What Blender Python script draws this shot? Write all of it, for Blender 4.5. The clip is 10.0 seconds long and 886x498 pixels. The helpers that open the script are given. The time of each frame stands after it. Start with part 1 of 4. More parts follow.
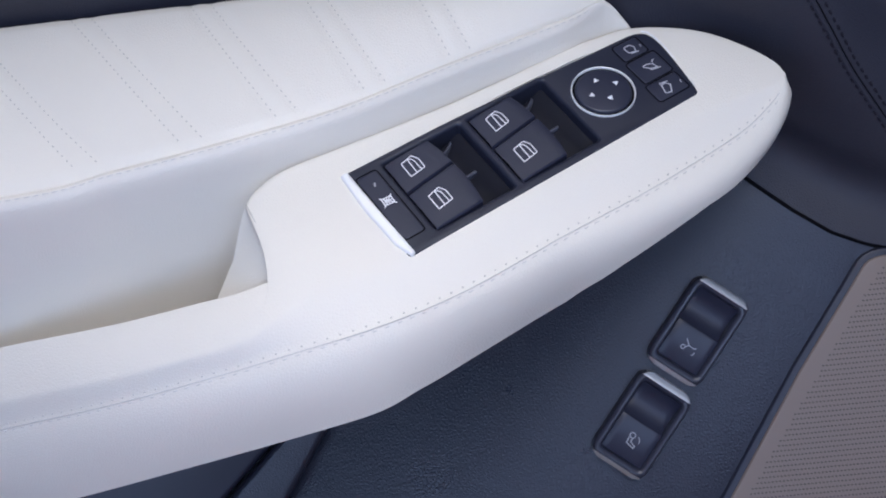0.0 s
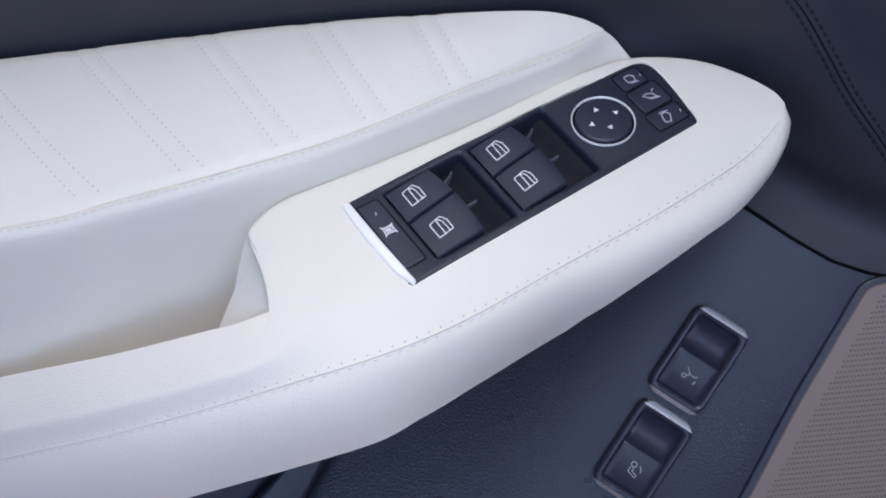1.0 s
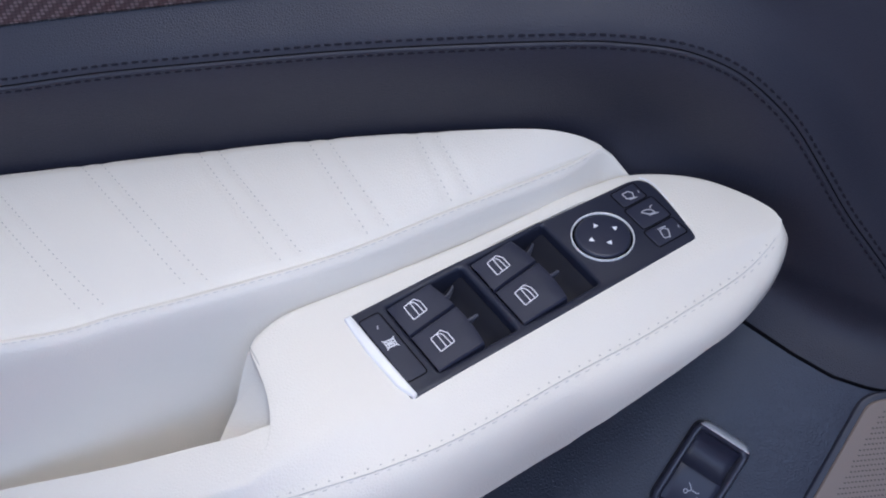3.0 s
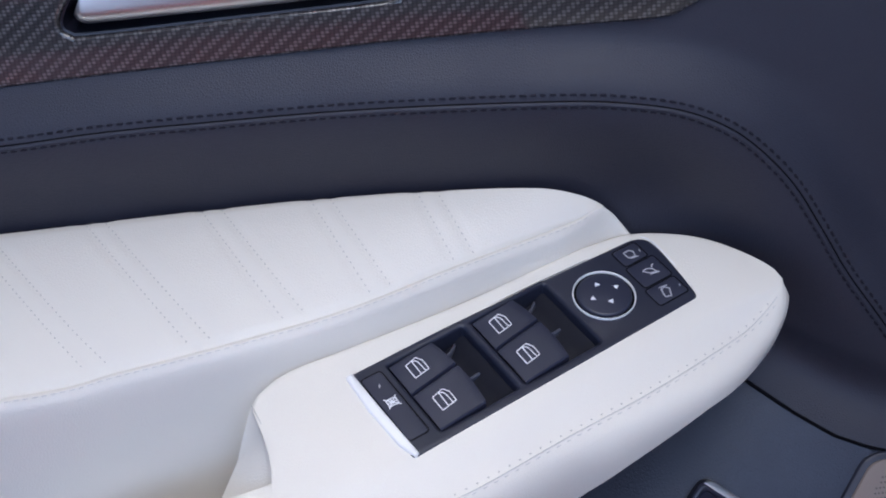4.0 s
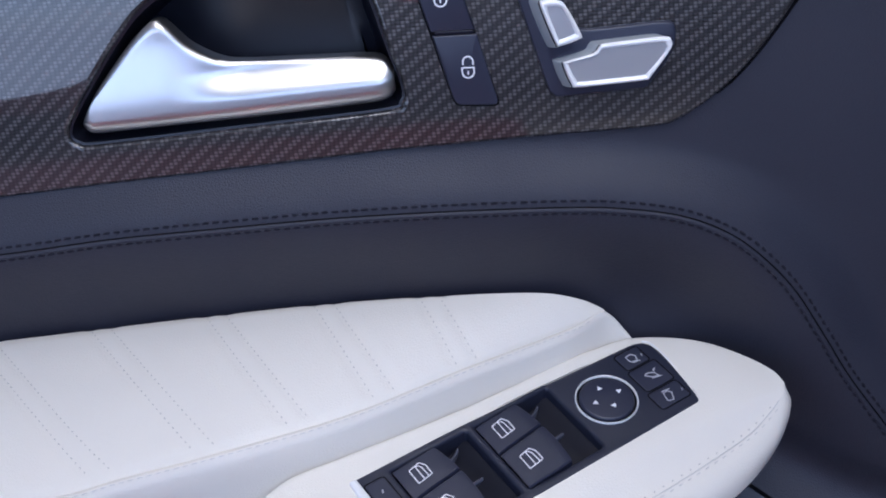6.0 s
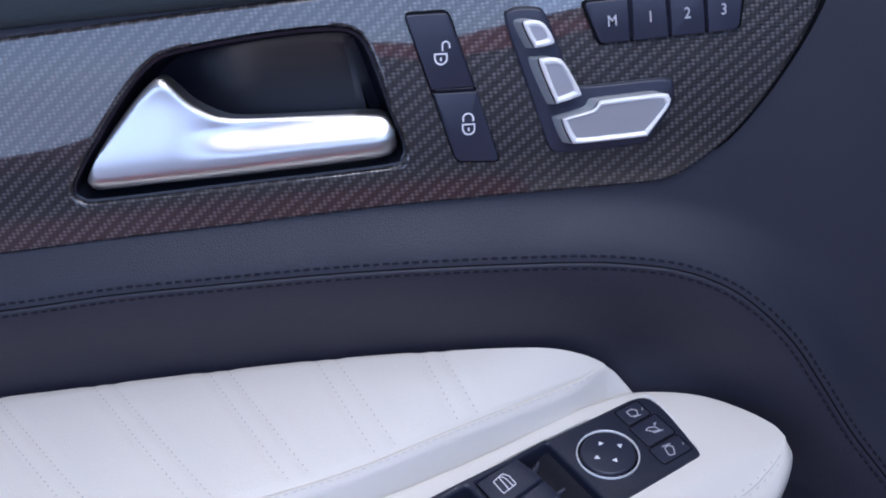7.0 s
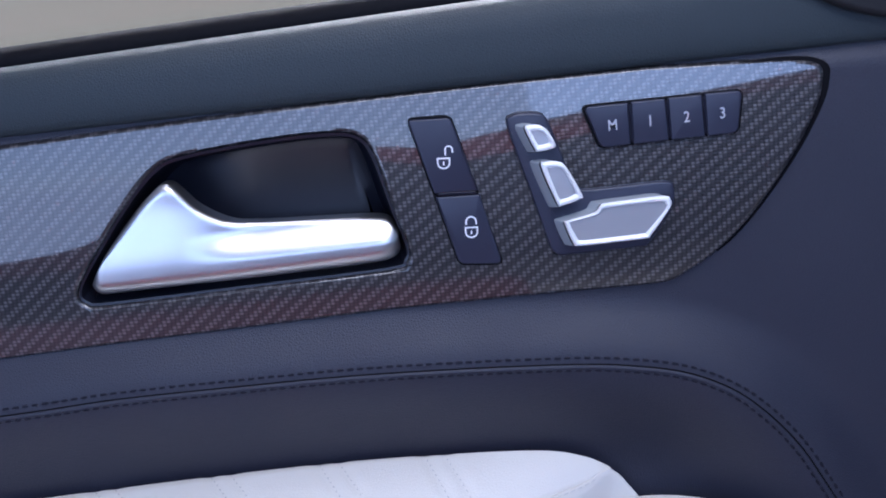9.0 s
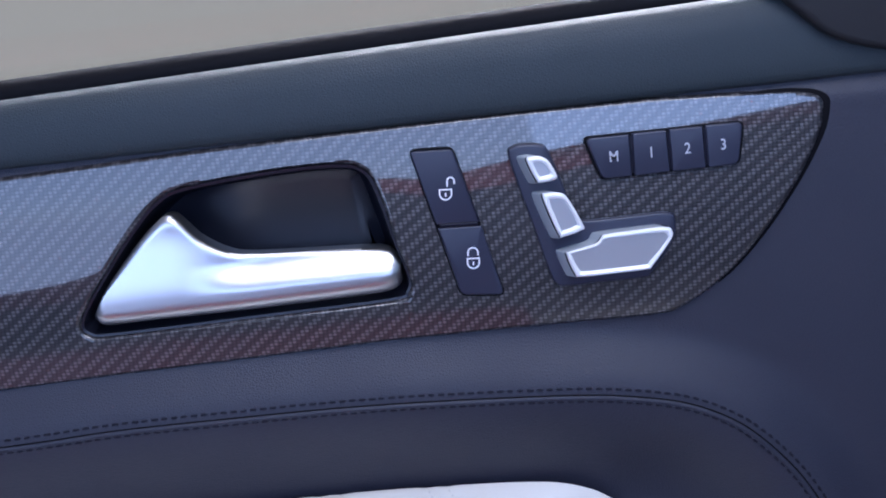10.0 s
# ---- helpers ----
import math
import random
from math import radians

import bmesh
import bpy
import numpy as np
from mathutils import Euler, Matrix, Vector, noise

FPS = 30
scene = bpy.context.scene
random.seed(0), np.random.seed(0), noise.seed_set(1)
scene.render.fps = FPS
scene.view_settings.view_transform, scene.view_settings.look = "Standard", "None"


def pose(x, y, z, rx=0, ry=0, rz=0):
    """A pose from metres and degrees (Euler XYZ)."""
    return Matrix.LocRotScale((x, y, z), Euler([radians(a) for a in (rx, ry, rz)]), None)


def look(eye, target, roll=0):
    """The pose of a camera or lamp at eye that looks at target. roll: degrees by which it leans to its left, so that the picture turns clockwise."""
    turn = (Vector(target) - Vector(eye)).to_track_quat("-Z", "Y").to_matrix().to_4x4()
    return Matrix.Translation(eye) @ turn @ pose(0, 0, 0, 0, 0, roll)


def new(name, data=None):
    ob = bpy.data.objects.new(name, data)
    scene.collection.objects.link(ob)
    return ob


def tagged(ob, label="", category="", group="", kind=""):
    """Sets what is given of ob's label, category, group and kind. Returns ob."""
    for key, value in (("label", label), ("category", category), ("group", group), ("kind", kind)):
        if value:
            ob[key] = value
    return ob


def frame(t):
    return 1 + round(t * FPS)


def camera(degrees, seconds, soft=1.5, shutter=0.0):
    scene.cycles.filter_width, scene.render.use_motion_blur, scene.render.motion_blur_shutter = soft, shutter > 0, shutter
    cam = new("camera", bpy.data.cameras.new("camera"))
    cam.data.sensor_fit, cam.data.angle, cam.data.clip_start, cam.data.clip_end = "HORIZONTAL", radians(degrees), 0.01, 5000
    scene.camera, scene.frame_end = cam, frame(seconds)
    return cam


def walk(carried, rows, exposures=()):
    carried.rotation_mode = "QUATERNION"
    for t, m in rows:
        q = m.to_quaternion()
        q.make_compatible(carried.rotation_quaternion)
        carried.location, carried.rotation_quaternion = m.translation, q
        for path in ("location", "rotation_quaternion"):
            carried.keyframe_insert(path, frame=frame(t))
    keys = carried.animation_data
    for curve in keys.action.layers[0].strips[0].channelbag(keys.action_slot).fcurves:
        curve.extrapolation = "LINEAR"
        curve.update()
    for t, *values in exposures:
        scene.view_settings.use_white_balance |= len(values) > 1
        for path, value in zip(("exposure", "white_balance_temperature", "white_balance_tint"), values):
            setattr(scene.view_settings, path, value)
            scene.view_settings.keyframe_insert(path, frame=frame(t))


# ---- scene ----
PATH = [
    (0.0, pose(0.0000, -0.6600, 1.1500, 54.762, 5.533, -1.898)),
    (0.5, pose(0.0000, -0.6610, 1.1505, 55.277, 5.578, -1.906)),
    (1.0, pose(0.0000, -0.6615, 1.1507, 56.007, 5.614, -1.909)),
    (1.5, pose(0.0000, -0.6632, 1.1514, 57.094, 5.580, -1.866)),
    (2.0, pose(0.0001, -0.6641, 1.1519, 58.388, 5.653, -1.846)),
    (2.5, pose(0.0001, -0.6658, 1.1526, 59.606, 5.557, -1.784)),
    (4.0, pose(0.0001, -0.6696, 1.1543, 63.403, 5.479, -1.670)),
    (4.5, pose(0.0002, -0.6709, 1.1549, 64.470, 5.538, -1.656)),
    (5.0, pose(0.0002, -0.6728, 1.1558, 65.836, 5.639, -1.650)),
    (5.5, pose(0.0002, -0.6740, 1.1563, 66.792, 5.669, -1.656)),
    (7.0, pose(0.0003, -0.6792, 1.1587, 70.147, 5.831, -1.646)),
    (7.5, pose(0.0003, -0.6803, 1.1592, 71.202, 5.929, -1.649)),
    (8.0, pose(0.0003, -0.6806, 1.1593, 72.520, 6.051, -1.626)),
    (8.5, pose(0.0003, -0.6814, 1.1596, 73.519, 6.092, -1.613)),
    (9.0, pose(0.0003, -0.6817, 1.1598, 74.462, 6.129, -1.593)),
    (9.5, pose(0.0003, -0.6830, 1.1604, 75.193, 6.177, -1.564)),
    (10.0, pose(0.0003, -0.6832, 1.1604, 75.762, 6.166, -1.520)),
]
cam = camera(36.18, 10.0, soft=1.9)
walk(cam, PATH, exposures=[(0.0, -0.57, 5900, 14), (5.5, -0.60, 5780, 15), (8.0, -0.54, 5450, 19), (10.0, -0.45, 5250, 20)])

# ---- light ----
world = bpy.data.worlds.new("sky")
scene.world = world
world.use_nodes = True
wn = world.node_tree
sky = wn.nodes.new("ShaderNodeTexSky")
sky.sky_type, sky.sun_disc = "NISHITA", False
sky.sun_elevation, sky.sun_rotation = radians(42), radians(10)
wn.links.new(sky.outputs["Color"], wn.nodes["Background"].inputs["Color"])
wn.nodes["Background"].inputs["Strength"].default_value = 0.12
sun = new("sun", bpy.data.lights.new("sun", "SUN"))
sun.data.energy, sun.data.angle, sun.data.color = 4.5, radians(2), (1.0, 0.93, 0.82)
sun.matrix_world = look((0.53, 3.0, 2.74), (0, 0, 0.0))


def window_lamp(name, eye, target, sx, sy, watts, colour):
    """An area lamp that stands in for daylight from an opening of the car."""
    ob = new(name, bpy.data.lights.new(name, "AREA"))
    ob.data.shape, ob.data.size, ob.data.size_y = "RECTANGLE", sx, sy
    ob.data.energy, ob.data.color = watts, colour
    ob.matrix_world = look(eye, target)
    return ob


# overhead fill added to brighten the ivory leather, no known source
window_lamp("overhead_fill", (0.12, -0.55, 1.63), (0.10, -0.45, 0.8), 0.5, 0.55, 8.6, (1.0, 0.96, 0.90))
# far windows out of view; lamps sized and tinted for the door's sheen
window_lamp("far_front_window_daylight", (0.61, -1.62, 1.30), (0.45, 0, 1.0), 0.88, 0.70, 14.0, (0.53, 0.69, 1.0))
window_lamp("far_rear_window_daylight", (-0.55, -1.62, 1.035), (-0.50, 0, 1.0), 1.44, 0.83, 15.5, (0.56, 0.71, 1.0))



# ---- materials ----
def material(name, colour, rough=0.5, metal=0.0, coat=0.0, spec=0.5):
    m = bpy.data.materials.new(name)
    m.use_nodes = True
    b = m.node_tree.nodes["Principled BSDF"]
    b.inputs["Base Color"].default_value = (*colour, 1)
    b.inputs["Roughness"].default_value = rough
    b.inputs["Metallic"].default_value = metal
    b.inputs["Coat Weight"].default_value = coat
    b.inputs["Coat Roughness"].default_value = 0.04
    b.inputs["Specular IOR Level"].default_value = spec
    return m, m.node_tree, b


def coords(nt, scale=(1, 1, 1)):
    tc = nt.nodes.new("ShaderNodeTexCoord")
    mp = nt.nodes.new("ShaderNodeMapping")
    mp.inputs["Scale"].default_value = scale
    nt.links.new(tc.outputs["Object"], mp.inputs["Vector"])
    return mp.outputs["Vector"]


def grain(nt, b, vec, size, strength, depth=0.0006, blotch=0.12, colour=None, rough=None):
    """Leather cells, fine pores and slow mottling in colour and gloss."""
    L, N = nt.links, nt.nodes
    warp = N.new("ShaderNodeTexNoise")
    warp.inputs["Scale"].default_value = 0.6 / size
    L.new(vec, warp.inputs["Vector"])
    mix = N.new("ShaderNodeVectorMath")
    mix.operation = "MULTIPLY_ADD"
    mix.inputs[1].default_value = (size * 0.4,) * 3
    L.new(warp.outputs["Color"], mix.inputs[0])
    L.new(vec, mix.inputs[2])
    vo = N.new("ShaderNodeTexVoronoi")
    vo.feature = "DISTANCE_TO_EDGE"
    vo.inputs["Scale"].default_value = 1.0 / size
    L.new(mix.outputs[0], vo.inputs["Vector"])
    ramp = N.new("ShaderNodeMapRange")
    ramp.inputs["From Max"].default_value = 0.32
    L.new(vo.outputs["Distance"], ramp.inputs["Value"])
    fine = N.new("ShaderNodeTexNoise")
    fine.inputs["Scale"].default_value = 3.0 / size
    fine.inputs["Detail"].default_value = 4
    L.new(vec, fine.inputs["Vector"])
    add = N.new("ShaderNodeMath")
    add.operation = "MULTIPLY_ADD"
    add.inputs[1].default_value = 0.18
    L.new(fine.outputs["Fac"], add.inputs[0])
    L.new(ramp.outputs["Result"], add.inputs[2])
    bump = N.new("ShaderNodeBump")
    bump.inputs["Strength"].default_value = strength
    bump.inputs["Distance"].default_value = depth
    L.new(add.outputs[0], bump.inputs["Height"])
    L.new(bump.outputs["Normal"], b.inputs["Normal"])
    slow = N.new("ShaderNodeTexNoise")
    slow.inputs["Scale"].default_value = 22
    slow.inputs["Detail"].default_value = 5
    L.new(vec, slow.inputs["Vector"])
    if colour:
        mc = N.new("ShaderNodeMix")
        mc.data_type = "RGBA"
        mc.inputs["A"].default_value = (*[c * (1 - blotch) for c in colour], 1)
        mc.inputs["B"].default_value = (*[min(1, c * (1 + blotch)) for c in colour], 1)
        L.new(slow.outputs["Fac"], mc.inputs["Factor"])
        L.new(mc.outputs["Result"], b.inputs["Base Color"])
    if rough:
        mr = N.new("ShaderNodeMapRange")
        mr.inputs["From Min"].default_value, mr.inputs["From Max"].default_value = 0.3, 0.7
        mr.inputs["To Min"].default_value, mr.inputs["To Max"].default_value = rough
        L.new(slow.outputs["Fac"], mr.inputs["Value"])
        L.new(mr.outputs["Result"], b.inputs["Roughness"])


def leather(name, colour, size, strength, rough, blotch=0.1, depth=0.0006):
    m, nt, b = material(name, colour, rough[0])
    grain(nt, b, coords(nt), size, strength, depth, blotch, colour, rough)
    return m


WHITE = leather("ivory_leather", (0.82, 0.78, 0.71), 0.0016, 0.16, (0.42, 0.55), 0.02)
DARK = leather("black_leather", (0.026, 0.027, 0.043), 0.0015, 0.28, (0.42, 0.56))
SILL = leather("grained_sill_vinyl", (0.019, 0.029, 0.036), 0.0016, 0.20, (0.52, 0.62))
GRAINED = leather("coarse_grained_plastic", (0.022, 0.024, 0.040), 0.0021, 0.60, (0.27, 0.33), 0.1, 0.00014)
PLASTIC = leather("soft_touch_black_plastic", (0.021, 0.024, 0.043), 0.0005, 0.05, (0.34, 0.42))
BUTTON = leather("satin_black_button", (0.027, 0.030, 0.054), 0.0004, 0.04, (0.36, 0.44))
GAP = material("shadow_gap_rubber", (0.004, 0.004, 0.006), 0.7, spec=0.12)[0]
SLOT = material("grille_slot", (0.11, 0.095, 0.092), 0.8)[0]
SILVER = material("silver_paint", (0.70, 0.71, 0.73), 0.38, 0.85)[0]
# well colour kept near black to carry the recess's shade
WELL = material("shade_dark_well_plastic", (0.012, 0.013, 0.022), 0.42, spec=0.3)[0]
CUP = leather("cup_plastic", (0.010, 0.011, 0.020), 0.0005, 0.04, (0.30, 0.38))
DULL = leather("dull_black_plastic", (0.010, 0.010, 0.013), 0.001, 0.1, (0.6, 0.7))
# tab colour raised to show the light its ridge catches
TAB = material("lightened_black_tab", (0.075, 0.08, 0.11), 0.3, spec=0.6)[0]
FRAME = leather("satin_switch_frame", (0.040, 0.043, 0.066), 0.0005, 0.03, (0.28, 0.34))
# one silver in two tones: grey holds the sides' shade, near-white the highlights
SIDE = material("shaded_knob_silver", (0.46, 0.50, 0.54), 0.42, 0.35)[0]
RIM = material("highlight_white_silver", (0.93, 0.93, 0.94), 0.34, 0.1)[0]
GLOSS = material("gloss_black_plastic", (0.010, 0.010, 0.020), 0.32, spec=0.3)[0]
ICON = material("white_print", (0.85, 0.86, 0.90), 0.5)[0]
DIMICON = material("soft_white_print", (0.52, 0.53, 0.58), 0.5)[0]
GREYICON = material("grey_print", (0.42, 0.43, 0.47), 0.5)[0]
THREAD_D = material("black_thread", (0.006, 0.006, 0.016), 0.8)[0]
THREAD_W = material("ivory_thread", (0.66, 0.64, 0.60), 0.75)[0]
HOLE = material("needle_hole", (0.60, 0.57, 0.53), 0.9)[0]
GRILLE = leather("taupe_grille_plastic", (0.22, 0.175, 0.155), 0.0006, 0.06, (0.45, 0.55), 0.05)
RED = leather("red_leather", (0.52, 0.06, 0.05), 0.002, 0.2, (0.4, 0.5))
SEAT = leather("dark_red_seat_leather", (0.26, 0.045, 0.035), 0.002, 0.2, (0.4, 0.5))
HEADLINER = leather("pale_headliner", (0.50, 0.48, 0.46), 0.002, 0.2, (0.8, 0.9))
CARPET = leather("pale_carpet", (0.44, 0.40, 0.37), 0.004, 0.8, (0.9, 0.95))


def satin():
    m, nt, b = material("satin_aluminium", (0.62, 0.62, 0.63), 0.36, 1.0)
    v = coords(nt, (1, 1, 14))
    n = nt.nodes.new("ShaderNodeTexNoise")
    n.inputs["Scale"].default_value = 600
    nt.links.new(v, n.inputs["Vector"])
    r = nt.nodes.new("ShaderNodeMapRange")
    r.inputs["To Min"].default_value, r.inputs["To Max"].default_value = 0.31, 0.40
    nt.links.new(n.outputs["Fac"], r.inputs["Value"])
    nt.links.new(r.outputs["Result"], b.inputs["Roughness"])
    return m


SATIN = satin()


def carbon():
    """A 2 x 2 twill of black tows under clear lacquer."""
    m, nt, b = material("lacquered_carbon_fibre", (0.03, 0.03, 0.035), 0.42, 0.25, 1.0)
    b.inputs["Coat IOR"].default_value = 1.62
    L, N = nt.links, nt.nodes
    sep = N.new("ShaderNodeSeparateXYZ")
    L.new(coords(nt, (1 / 0.0024, 1, 1 / 0.00185)), sep.inputs[0])

    def op(kind, a, c=None):
        n = N.new("ShaderNodeMath")
        n.operation = kind
        for k, x in enumerate((a, c)):
            if x is None:
                continue
            if isinstance(x, (int, float)):
                n.inputs[k].default_value = x
            else:
                L.new(x, n.inputs[k])
        return n.outputs[0]

    u, v = sep.outputs["X"], sep.outputs["Z"]
    fu, fv = op("FLOOR", u), op("FLOOR", v)
    step = op("FLOORED_MODULO", op("SUBTRACT", fu, fv), 4.0)
    over = op("LESS_THAN", step, 1.5)
    tu, tv = op("FRACT", u), op("FRACT", v)

    def hump(x):
        return op("SINE", op("MULTIPLY", x, math.pi))

    # each tow floats over two others: round across, dipping at both ends
    cell = op("MULTIPLY", hump(tu), hump(tv))
    up = op("MULTIPLY", cell, op("ADD", op("MULTIPLY", hump(op("MULTIPLY", op("ADD", op("SUBTRACT", 1.0, step), tv), 0.5)), 0.25), 0.75))
    flat = op("MULTIPLY", cell, 0.8)
    mixh = N.new("ShaderNodeMix")
    L.new(over, mixh.inputs["Factor"])
    L.new(flat, mixh.inputs["A"])
    L.new(up, mixh.inputs["B"])
    height = op("POWER", op("MAXIMUM", mixh.outputs["Result"], 0.0), 0.6)
    bump = N.new("ShaderNodeBump")
    bump.inputs["Strength"].default_value, bump.inputs["Distance"].default_value = 0.6, 0.0004
    L.new(height, bump.inputs["Height"])
    L.new(bump.outputs["Normal"], b.inputs["Normal"])
    fib = N.new("ShaderNodeTexNoise")
    fib.inputs["Scale"].default_value = 1.7
    L.new(sep.inputs[0].links[0].from_socket, fib.inputs["Vector"])
    col = N.new("ShaderNodeMix")
    col.data_type = "RGBA"
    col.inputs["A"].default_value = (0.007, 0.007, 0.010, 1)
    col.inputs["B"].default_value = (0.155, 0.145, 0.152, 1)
    # shading put into the colour: upper tows lighter, dips between tows near black
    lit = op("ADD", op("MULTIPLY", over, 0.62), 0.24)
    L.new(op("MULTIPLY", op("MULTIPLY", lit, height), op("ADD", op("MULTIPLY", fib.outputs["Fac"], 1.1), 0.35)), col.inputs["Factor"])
    L.new(col.outputs["Result"], b.inputs["Base Color"])
    return m


CARBON = carbon()


def glass():
    m = bpy.data.materials.new("window_glass")
    m.use_nodes = True
    nt = m.node_tree
    g = nt.nodes.new("ShaderNodeBsdfGlass")
    g.inputs["Roughness"].default_value, g.inputs["IOR"].default_value = 0.0, 1.45
    g.inputs["Color"].default_value = (0.98, 0.975, 0.955, 1)
    nt.links.new(g.outputs[0], nt.nodes["Material Output"].inputs["Surface"])
    return m


def concrete(name, colour):
    m, nt, b = material(name, colour, 0.95, spec=0.0)
    grain(nt, b, coords(nt), 0.05, 0.3, 0.004, 0.14, colour, (0.8, 0.92))
    return m


GLASS, GROUND = glass(), concrete("pale_concrete", (0.43, 0.40, 0.31))

# ---- frames of reference: a along, b up the surface, c towards the cabin ----
DOOR = Matrix(((1, 0, 0, 0), (0, 0, -1, 0), (0, 1, 0, -0.0019), (0, 0, 0, 1)))


def basis(o, u, v, n):
    return Matrix(((u[0], v[0], n[0], o[0]), (u[1], v[1], n[1], o[1]), (u[2], v[2], n[2], o[2]), (0, 0, 0, 1)))


ARM_N = Vector((0.0982, -0.3452, 0.9333)).normalized()
ARM_U = Vector((0.8499, 0.5170, 0.1018))
ARM_U = (ARM_U - ARM_N * ARM_U.dot(ARM_N)).normalized()
ARM_V = ARM_N.cross(ARM_U)
ARM = basis((0.0283, -0.0675, 0.8003), ARM_U, ARM_V, ARM_N)
S32, C32 = math.sin(radians(31.8)), math.cos(radians(31.8))
LOW = basis((0.0000, 0.0115, 0.7169), (1, 0, 0), (0, S32, C32), (0, -C32, S32))


# ---- builders ----
def thing(name, label, category, group="", kind=""):
    return tagged(new(name), label, category, group, kind)


def part(name, bm, mat, parent=None, label="", smooth=True):
    bmesh.ops.recalc_face_normals(bm, faces=bm.faces)
    me = bpy.data.meshes.new(name)
    bm.to_mesh(me)
    bm.free()
    me.materials.append(mat)
    for p in me.polygons:
        p.use_smooth = smooth
    if smooth:
        me.set_sharp_from_angle(angle=radians(38))
    ob = new(name, me)
    ob.parent = parent
    return tagged(ob, label)


def curve(pts, n=8, closed=False):
    """Catmull-Rom through the points, n steps between two."""
    P = [Vector(p) for p in pts]
    out, m = [], len(P)
    for i in range(m if closed else m - 1):
        p1, p2 = P[i], P[(i + 1) % m]
        p0 = P[i - 1] if (i or closed) else p1 * 2 - p2
        p3 = P[(i + 2) % m] if (closed or i + 2 < m) else p2 * 2 - p1
        for k in range(n):
            t = k / n
            out.append(0.5 * (2 * p1 + (p2 - p0) * t + (2 * p0 - 5 * p1 + 4 * p2 - p3) * t * t + (3 * p1 - p0 - 3 * p2 + p3) * t ** 3))
    if not closed:
        out.append(P[-1])
    return out


def rounded(corners, r, n=5):
    """A closed outline with rounded corners; r one radius or one a corner."""
    P, out = [Vector(c) for c in corners], []
    m = len(P)
    for i, p in enumerate(P):
        ri = r[i] if isinstance(r, (list, tuple)) else r
        a, b = P[i - 1] - p, P[(i + 1) % m] - p
        ri_a, ri_b = min(ri, a.length * 0.48), min(ri, b.length * 0.48)
        A, B = p + a.normalized() * ri_a, p + b.normalized() * ri_b
        for k in range(n + 1):
            t = k / n
            out.append(A * (1 - t) ** 2 + p * (2 * t * (1 - t)) + B * t * t)
    return out


def area2(o):
    return sum(o[i - 1][0] * o[i][1] - o[i][0] * o[i - 1][1] for i in range(len(o)))


def offset(o, d):
    """The outline moved inwards by d."""
    sgn = 1 if area2(o) > 0 else -1
    out, m = [], len(o)
    for i in range(m):
        e1, e2 = (o[i] - o[i - 1]), (o[(i + 1) % m] - o[i])
        n1 = Vector((-e1[1], e1[0])).normalized() if e1.length > 1e-9 else Vector((0, 0))
        n2 = Vector((-e2[1], e2[0])).normalized() if e2.length > 1e-9 else Vector((0, 0))
        n = (n1 + n2)
        if n.length < 1e-6:
            out.append(o[i].copy())
            continue
        n.normalize()
        out.append(o[i] + n * sgn * d / max(0.5, n.dot(n1) if n1.length else 1))
    return out


def ring(bm, o, c, M):
    return [bm.verts.new(M @ Vector((p[0], p[1], c(p) if callable(c) else c))) for p in o]


def bridge(bm, r1, r2):
    for i in range(len(r1)):
        bm.faces.new((r1[i - 1], r1[i], r2[i], r2[i - 1]))


def plate(outline, front, back, bevel, M, holes=(), steps=3, bm=None, dish=None):
    """A solid of that outline, its front edges rounded; holes go right through. front may be a function of the place."""
    bm = bm or bmesh.new()
    at = front if callable(front) else (lambda p: front)
    loops, edges = [], []
    for k, o in enumerate([outline, *holes]):
        o = [Vector(p) for p in o]
        way = 1 if k == 0 else -1
        rings = [ring(bm, o, (lambda p: back), M)]
        for s in range(steps + 1):
            a = s / steps * math.pi / 2
            oo = offset(o, way * bevel * (1 - math.cos(a)))
            rings.append(ring(bm, oo, (lambda p, a=a: at(p) - bevel * (1 - math.sin(a))), M))
        for r1, r2 in zip(rings, rings[1:]):
            bridge(bm, r1, r2)
        last = rings[-1]
        for i in range(len(last)):
            edges.append(bm.edges.get((last[i - 1], last[i])))
    if len(edges) and not holes:
        last_face = bm.faces.new(last)
        if len(last) > 4:
            bmesh.ops.triangulate(bm, faces=[last_face])
    else:
        bmesh.ops.triangle_fill(bm, edges=edges, use_beauty=True, use_dissolve=False)
    return bm


def pillow(outline, front, crown, back, M, steps=7, bm=None):
    """A domed solid: the outline drawn together in rings that rise by crown."""
    bm = bm or bmesh.new()
    o = [Vector(p) for p in outline]
    cen = sum(o, Vector((0, 0))) / len(o)
    rings = [ring(bm, o, back, M)]
    for s in range(steps):
        t = s / steps
        oo = [cen + (p - cen) * (1 - t) for p in o]
        rings.append(ring(bm, oo, front + crown * math.sqrt(1 - (1 - t) ** 2), M))
    for r1, r2 in zip(rings, rings[1:]):
        bridge(bm, r1, r2)
    c = bm.verts.new(M @ Vector((cen[0], cen[1], front + crown)))
    for i in range(len(o)):
        bm.faces.new((rings[-1][i - 1], rings[-1][i], c))
    return bm


def sheet(rows, bm=None, closed=False):
    """A skin over rows of points, all of one length."""
    bm = bm or bmesh.new()
    V = [[bm.verts.new(p) for p in r] for r in rows]
    for a, b in zip(V, V[1:]):
        for i in range(len(a) - 1):
            bm.faces.new((a[i], a[i + 1], b[i + 1], b[i]))
        if closed:
            bm.faces.new((a[-1], a[0], b[0], b[-1]))
    return bm


